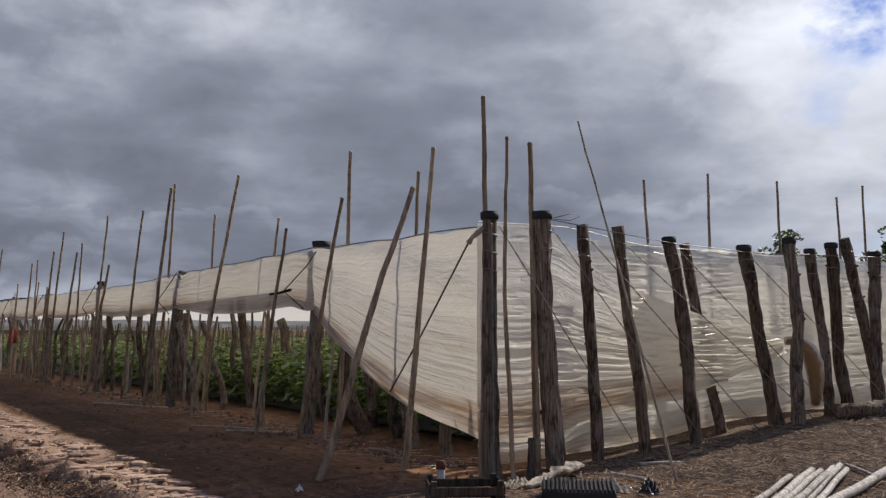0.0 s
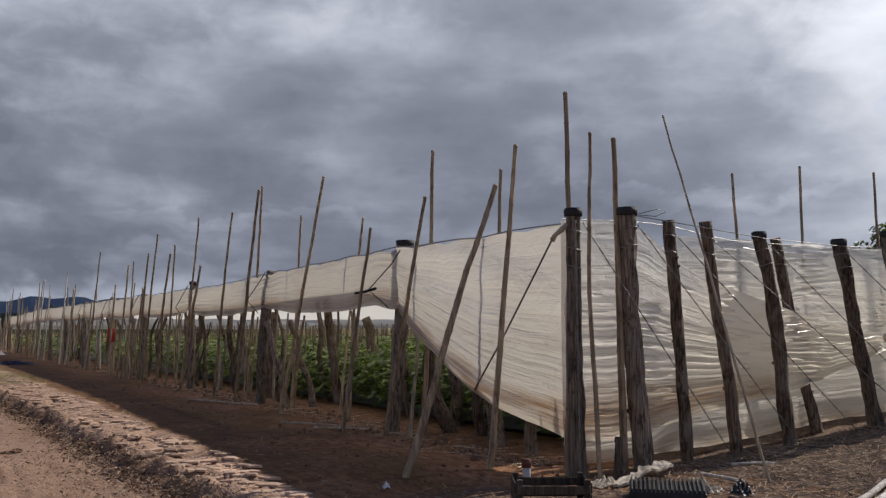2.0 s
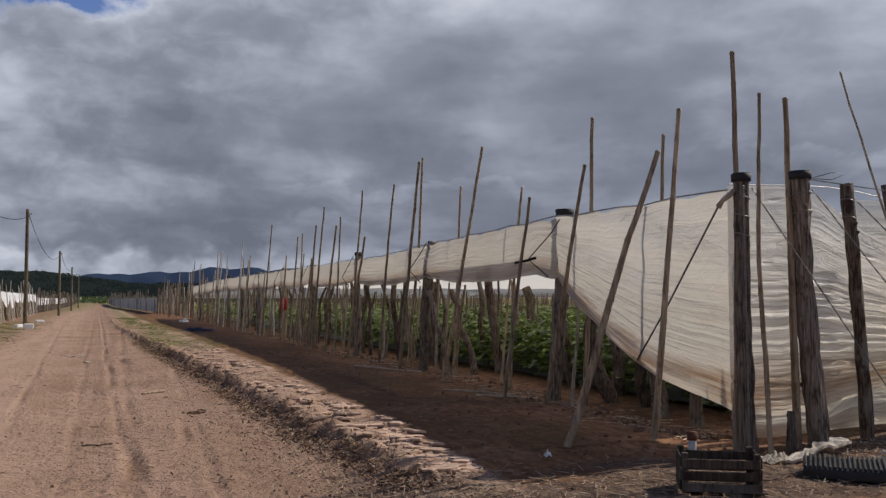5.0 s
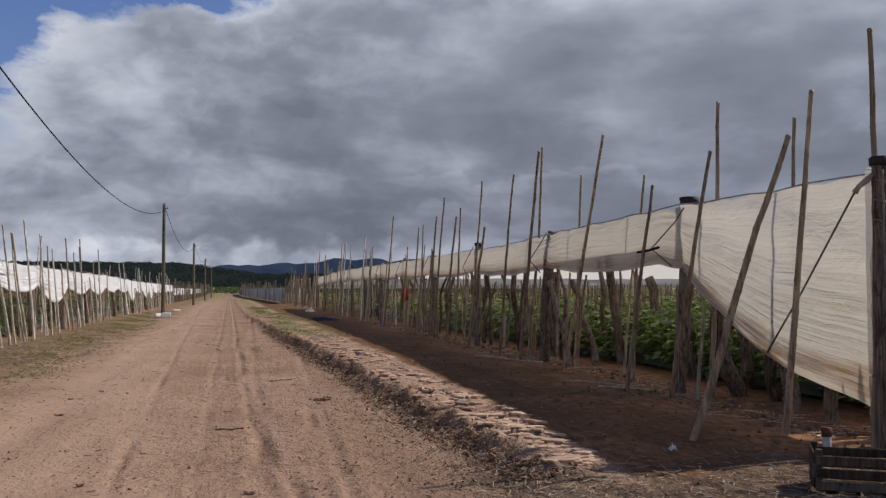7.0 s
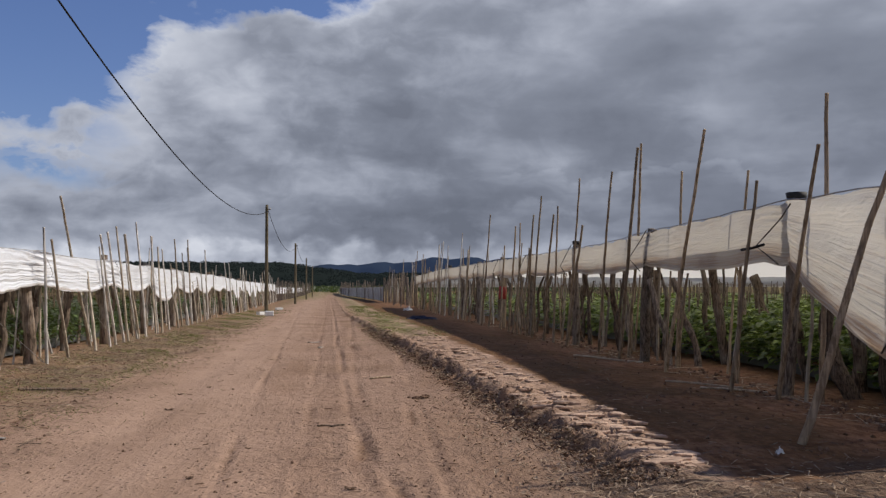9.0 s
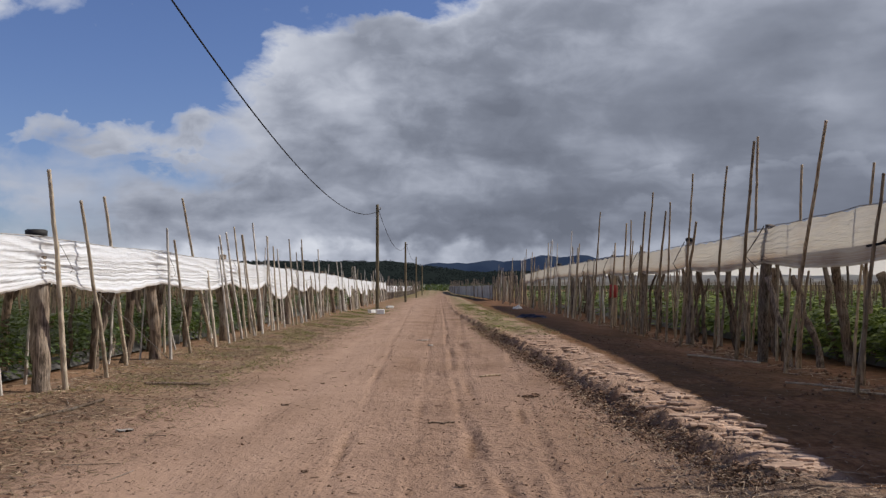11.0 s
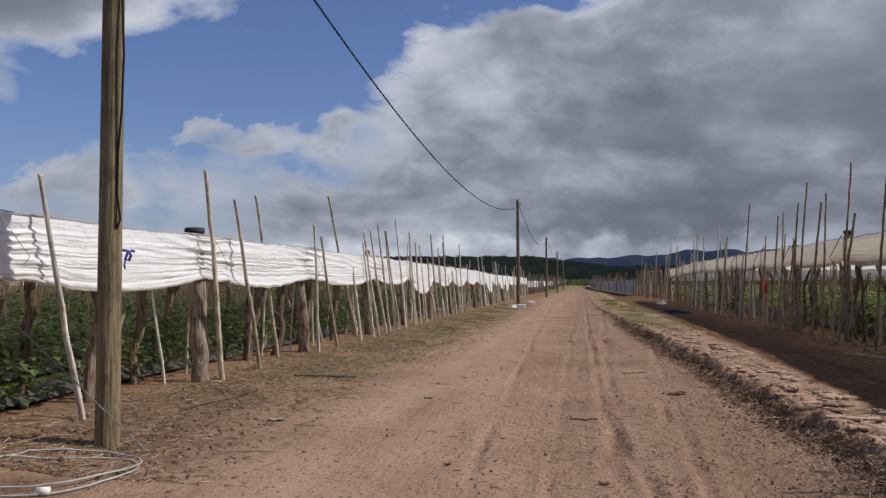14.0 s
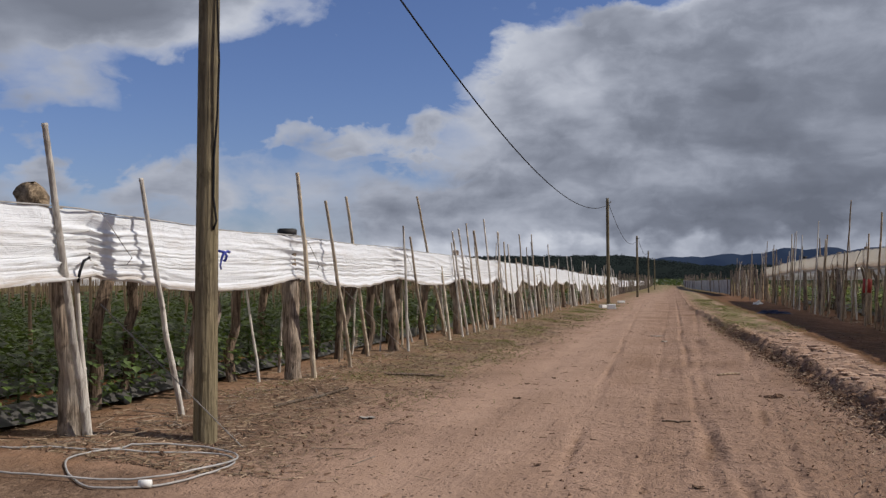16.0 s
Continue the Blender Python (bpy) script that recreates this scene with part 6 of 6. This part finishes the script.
def far_box(x, y, sx, sy, sz, mat, label, name, rot=10):
    thing(name, mesh(name, *board(-sx / 2, -sy / 2, 0, sx / 2, sy / 2, sz, 0.02), mat), pose(x, y, ground_z(x, y), 0, 0, rot), label=label, category="box", group="boxes along the road")


far_box(-3.0, 47.0, 0.42, 0.32, 0.24, BOX, "white box standing at the foot of a pole", "white_box")
far_box(-3.5, 48.2, 0.35, 0.3, 0.16, BOX, "white box standing at the foot of a pole", "white_box", 40)
scrap(3.75, 37.6, 0.65, 0.40, 0.15, 5, "blue_tarp", "dark blue tarpaulin crumpled on the soil", plain("blue_tarp", (0.010, 0.013, 0.034), 0.6), 15.0)
far_box(-3.2, 60, 0.45, 0.3, 0.14, BOX, "pale sack on the verge", "sack", 20)

# ---- debris ----


def scatter(name, mat, count, place, size, label, category, flat=0.3):
    r = random.Random(len(name) * 13 + count)
    verts, faces = [], []
    for _ in range(count):
        x, y = place(r)
        z = ground_z(x, y)
        l, w = size(r)
        a = r.uniform(0, 6.283)
        d = Vector((math.cos(a), math.sin(a), r.uniform(-flat, flat))).normalized() * l
        s = d.cross(Vector((0, 0, 1))).normalized() * w
        u = Vector((0, 0, w * 0.9))
        c = Vector((x, y, z + abs(d.z) + 0.004))
        o = len(verts)
        verts += [c - d - s, c - d + s, c + d + s * 0.6, c + d - s * 0.6, c - d + u, c + d + u * 0.6]
        faces += [(o, o + 3, o + 5, o + 4), (o + 1, o + 4, o + 5, o + 2), (o, o + 4, o + 1), (o + 3, o + 2, o + 5)]
    thing(name, mesh(name, verts, faces, mat), label=label, category=category, kind="stuff")


def on_mound(r):
    return r.uniform(6.0, 13.5), r.uniform(3.6, 7.0)


def on_berm(r):
    y = 5.6 + 22 * r.random() ** 1.8
    return r.gauss(2.3, 0.45), y


def on_front(r):
    return r.uniform(1.6, 6.0), r.gauss(5.7, 0.55)


def on_verge(r):
    y = 6 + 30 * r.random() ** 1.6
    return r.gauss(-3.9, 0.62), y


def in_shade(r):
    y = 7 + 16 * r.random() ** 1.5
    return r.uniform(3.2, 6.4), y


def on_road(r):
    return r.uniform(-3.4, 1.6), 5 + 22 * r.random() ** 1.7


scatter("straw_litter", STRAW, 9000, on_mound, lambda r: (r.uniform(0.02, 0.07), r.uniform(0.003, 0.007)), "loose straw and chaff over the mound", "straw")
scatter("straw_litter", STRAW, 1100, on_berm, lambda r: (r.uniform(0.012, 0.04), r.uniform(0.003, 0.006)), "loose straw on the roadside berm", "straw")
scatter("straw_litter", STRAW, 1500, on_front, lambda r: (r.uniform(0.015, 0.06), r.uniform(0.003, 0.006)), "loose straw on the ground near the crate", "straw")
scatter("branch_litter", POST_DARK, 330, on_verge, lambda r: (r.uniform(0.05, 0.22), r.uniform(0.004, 0.008)), "dark thin twigs on the verge", "twigs", 0.08)
scatter("leaf_litter", CLOD, 1300, on_verge, lambda r: (r.uniform(0.015, 0.05), r.uniform(0.006, 0.016)), "dark dead leaves and chips on the verge", "leaf litter", 0.25)
scatter("leaf_litter", STRAW, 1500, on_verge, lambda r: (r.uniform(0.015, 0.07), r.uniform(0.004, 0.009)), "pale dry leaves and stalks on the verge", "leaf litter", 0.2)
scatter("straw_litter", DRY, 6000, on_verge, lambda r: (r.uniform(0.015, 0.05), r.uniform(0.003, 0.006)), "dry stalks on the verge", "straw")
scatter("straw_litter", BAMBOO, 200, in_shade, lambda r: (r.uniform(0.015, 0.07), r.uniform(0.003, 0.006)), "dry stalks on the shaded soil", "straw")
scatter("twig_litter", CLOD, 150, on_road, lambda r: (r.uniform(0.01, 0.045), r.uniform(0.004, 0.012)), "small dark twigs and clods on the road", "twigs", 0.1)


def at_fence(r):
    y = 7.6 + 30 * r.random() ** 1.6
    return x_east(y) + r.gauss(0.05, 0.28), y


def at_west_fence(r):
    y = 6.2 + 30 * r.random() ** 1.6
    return x_west(y) + r.gauss(0.15, 0.25), y


scatter("branch_litter", BAMBOO, 420, at_fence, lambda r: (0.03 + 0.22 * r.random() ** 3, r.uniform(0.005, 0.012)), "broken canes and sticks along the foot of the fence", "twigs", 0.15)
scatter("branch_litter", POST_DARK, 420, at_fence, lambda r: (0.03 + 0.20 * r.random() ** 3, r.uniform(0.005, 0.012)), "dark sticks along the foot of the fence", "twigs", 0.15)
scatter("branch_litter", POST_DARK, 300, at_west_fence, lambda r: (0.03 + 0.20 * r.random() ** 3, r.uniform(0.005, 0.010)), "dark sticks along the foot of the white curtain", "twigs", 0.15)
scatter("branch_litter", BAMBOO, 240, at_west_fence, lambda r: (0.03 + 0.16 * r.random() ** 3, r.uniform(0.005, 0.010)), "pale sticks along the foot of the white curtain", "twigs", 0.15)


def on_band(r):
    y = 6.3 + 24 * r.random() ** 1.4
    w = 0.25 * wob(0.6, y, 0.15, 3.0)
    return r.gauss(band_x(y) + 0.15 * w, 0.12), y


def on_bank(r):
    y = 6.4 + 22 * r.random() ** 1.4
    w = 0.25 * wob(0.7, y, 0.15, 3.0)
    return r.uniform(2.05, 2.8) + 0.6 * w, y


def on_track(r):
    y = 5.2 + 26 * r.random() ** 1.5
    return r.gauss(0.5, 0.75), y


def on_apron(r):
    y = 6.0 + 5.5 * r.random() ** 1.3
    return band_x(y) - 0.1 - abs(r.gauss(0, 0.45)), y


def flakes(name, mat, count, place, size, label):
    """Curled dry leaf pieces, each a folded lozenge with a raised keel."""
    r = random.Random(count + 7)
    verts, faces = [], []
    for _ in range(count):
        x, y = place(r)
        l = size(r)
        d = Euler((r.uniform(-0.6, 0.6), r.uniform(-0.7, 0.7), r.uniform(0, 6.283))).to_matrix()
        c = Vector((x, y, ground_z(x, y) + 0.25 * l + 0.012 * r.random()))
        k = r.uniform(0.22, 0.5)
        o = len(verts)
        verts += [c + d @ Vector(p) * l for p in ((-1, 0, 0), (-0.2, -k, 0.16), (1, 0, 0.12), (-0.2, k, 0.16), (0.05, 0, -0.03))]
        faces += [(o, o + 1, o + 4), (o + 1, o + 2, o + 4), (o + 2, o + 3, o + 4), (o + 3, o, o + 4)]
    thing(name, mesh(name, verts, faces, mat), label=label, category="litter", kind="stuff")


flakes("leaf_litter", CLOD, 2700, on_band, lambda r: 0.012 + 0.030 * r.random() ** 1.5, "dark curled dead leaves along the berm")
flakes("leaf_litter", CHAFF, 3400, on_band, lambda r: 0.010 + 0.026 * r.random() ** 1.5, "pale dry leaf pieces along the berm")
flakes("leaf_litter", CHAFF, 900, on_apron, lambda r: 0.008 + 0.022 * r.random() ** 1.5, "pale dry leaf pieces strewn beside the berm")
flakes("leaf_litter", CLOD, 420, on_apron, lambda r: 0.008 + 0.022 * r.random() ** 1.5, "dark leaf pieces strewn beside the berm")
scatter("debris_litter", CLOD, 1300, on_band, lambda r: (0.010 + 0.04 * r.random() ** 2, r.uniform(0.003, 0.008)), "dark dead stalks on the berm", "litter", 0.5)
scatter("debris_litter", STRAW, 1500, on_band, lambda r: (0.008 + 0.03 * r.random() ** 2, r.uniform(0.002, 0.005)), "pale straw bits on the berm", "litter", 0.4)
scatter("debris_litter", CRUMB, 900, on_track, lambda r: (0.004 + 0.022 * r.random() ** 2, r.uniform(0.003, 0.008)), "crumbs and leaf bits trodden into the road", "litter", 0.2)


scatter("debris_litter", STRAW, 1500, on_bank, lambda r: (0.008 + 0.03 * r.random() ** 2, r.uniform(0.002, 0.005)), "pale straw bits on the sandy bank", "litter", 0.3)
scatter("debris_litter", CLOD, 1000, on_bank, lambda r: (0.008 + 0.03 * r.random() ** 2, r.uniform(0.003, 0.008)), "dark crumbs and stalks on the sandy bank", "litter", 0.2)


def crust_plates():
    """Broken plates of dried sand that overlap like shale on the bank, their near lips lifted."""
    r = random.Random(71)
    verts, faces = [], []
    seg = 15
    for _ in range(420):
        y = 6.7 + 19 * r.random() ** 1.5
        x = r.uniform(band_x(y) + 0.26, 2.86)
        if noise.noise((x * 0.9, y * 0.7, 72.0)) < -0.22:
            continue
        a, b, h = r.uniform(0.04, 0.13), r.uniform(0.035, 0.10), r.uniform(0.003, 0.009)
        turn = Matrix.Rotation(-0.27 + r.gauss(0, 0.55), 3, "Z") @ Matrix.Rotation(-r.uniform(-0.03, 0.05), 3, "X") @ Matrix.Rotation(r.gauss(0, 0.04), 3, "Y")
        c = Vector((x, y, ground_z(x, y) + 0.004))
        sd = r.uniform(0, 99)
        o = len(verts)
        for k in range(seg):
            t = 6.2832 * k / seg
            e = 1.0 + 0.75 * noise.noise((math.cos(t) * 1.9, math.sin(t) * 1.9, sd)) + r.uniform(-0.12, 0.12)
            p = Vector((math.cos(t) * a * e, math.sin(t) * b * e, 0.0))
            verts += [c + turn @ (p * 0.97 + Vector((0, 0, -0.016))), c + turn @ (p + Vector((0, 0, h * 0.3))), c + turn @ (p * 0.88 + Vector((0, 0, h))), c + turn @ (p * 0.45 + Vector((0, 0, h + 0.006 * noise.noise((k, sd, 0.5)))))]
        verts.append(c + turn @ Vector((0, 0, h)))
        for k in range(seg):
            i, j = o + 4 * k, o + 4 * ((k + 1) % seg)
            faces += [(i + q, j + q, j + q + 1, i + q + 1) for q in range(3)] + [(i + 3, j + 3, o + 4 * seg)]
    thing("sandy_crust", mesh("sandy_crust", verts, faces, CRUST), label="broken plates of dried sand lying along the bank", category="crust", kind="stuff")


crust_plates()


def clods(name, count, place, size, label, mat=CLOD):
    r = random.Random(count)
    verts, faces = [], []
    for _ in range(count):
        x, y = place(r)
        s = size(r)
        o = len(verts)
        c = Vector((x, y, ground_z(x, y) + s * 0.25))
        pts = [Vector((1, 0, 0)), Vector((0, 1, 0)), Vector((-1, 0, 0)), Vector((0, -1, 0)), Vector((0, 0, 0.8)), Vector((0, 0, -0.7)), ]
        q = Euler((r.uniform(0, 6), r.uniform(0, 6), r.uniform(0, 6))).to_matrix()
        verts += [c + q @ (p * s * r.uniform(0.6, 1.2)) for p in pts]
        for a, b in ((0, 1), (1, 2), (2, 3), (3, 0)):
            faces += [(o + a, o + b, o + 4), (o + b, o + a, o + 5)]
    thing(name, mesh(name, verts, faces, mat), label=label, category="clods", kind="stuff")


clods("earth_clods", 1800, on_band, lambda r: 0.004 + 0.022 * r.random() ** 3, "dark crumbly clods along the berm")
clods("earth_clods", 700, in_shade, lambda r: 0.006 + 0.03 * r.random() ** 3, "small clods on the shaded soil")
clods("earth_clods", 80, on_road, lambda r: 0.005 + 0.018 * r.random() ** 3, "small clods on the road", CRUMB)
def along_rut(r):
    y = 5.5 + 24 * r.random() ** 1.6
    w = 0.25 * wob(0.0, y, 0.15, 3.0)
    x = r.choice((-0.72 - 0.02 * (y - 7) + 0.3 * w, 0.29 + 0.10 * max(0.0, 9.5 - y) + 0.4 * w, 1.09 + 0.05 * (y - 11) + 0.3 * w, 0.75 + 0.06 * (y - 8) + 0.4 * w, -1.5 + 0.02 * y + w))
    return (x + r.gauss(0, 0.045), y) if noise.noise((x, y * 0.8, 6.0)) > -0.1 else (r.gauss(1.5, 0.2), y)


clods("earth_clods", 700, along_rut, lambda r: 0.004 + 0.014 * r.random() ** 3, "crumbs of earth along the wheel ruts", CRUMB)
clods("earth_clods", 1500, on_verge, lambda r: 0.005 + 0.022 * r.random() ** 3, "crumbly earth on the verge")
clods("earth_clods", 900, at_fence, lambda r: 0.008 + 0.05 * r.random() ** 4, "lumps of earth along the foot of the fence")
clods("earth_clods", 26, lambda r: (r.gauss(1.13, 0.065), r.gauss(11.42, 0.05)), lambda r: r.uniform(0.018, 0.045), "a heap of dark clods beside the road")


def grass():
    r = random.Random(5)
    verts, faces = [], []
    for _ in range(26000):
        if r.random() < 0.6:
            y = 9 + 50 * r.random() ** 1.3
            x = r.gauss(-3.8, 0.6)
        else:
            y = 22 + 50 * r.random() ** 1.2
            x = r.gauss(2.2, 0.5)
        if noise.noise((x * 0.9, y * 0.5, 3)) < 0.0:
            continue
        z = ground_z(x, y)
        h, a = r.uniform(0.015, 0.05) * (1.0 + 1.3 * s01(3 * noise.noise((x * 2.1, y * 1.1, 8)))), r.uniform(0, 6.28)
        w = 0.0025 + 0.00022 * y
        o = len(verts)
        verts += [(x - w, y, z), (x + w, y, z), (x + math.cos(a) * h * 1.6, y + math.sin(a) * h * 1.6, z + 0.7 * h)]
        faces.append((o, o + 1, o + 2))
    thing("verge_grass", mesh("verge_grass", verts, faces, GRASS), label="thin patchy grass along the road's edges", category="grass", kind="stuff")


grass()
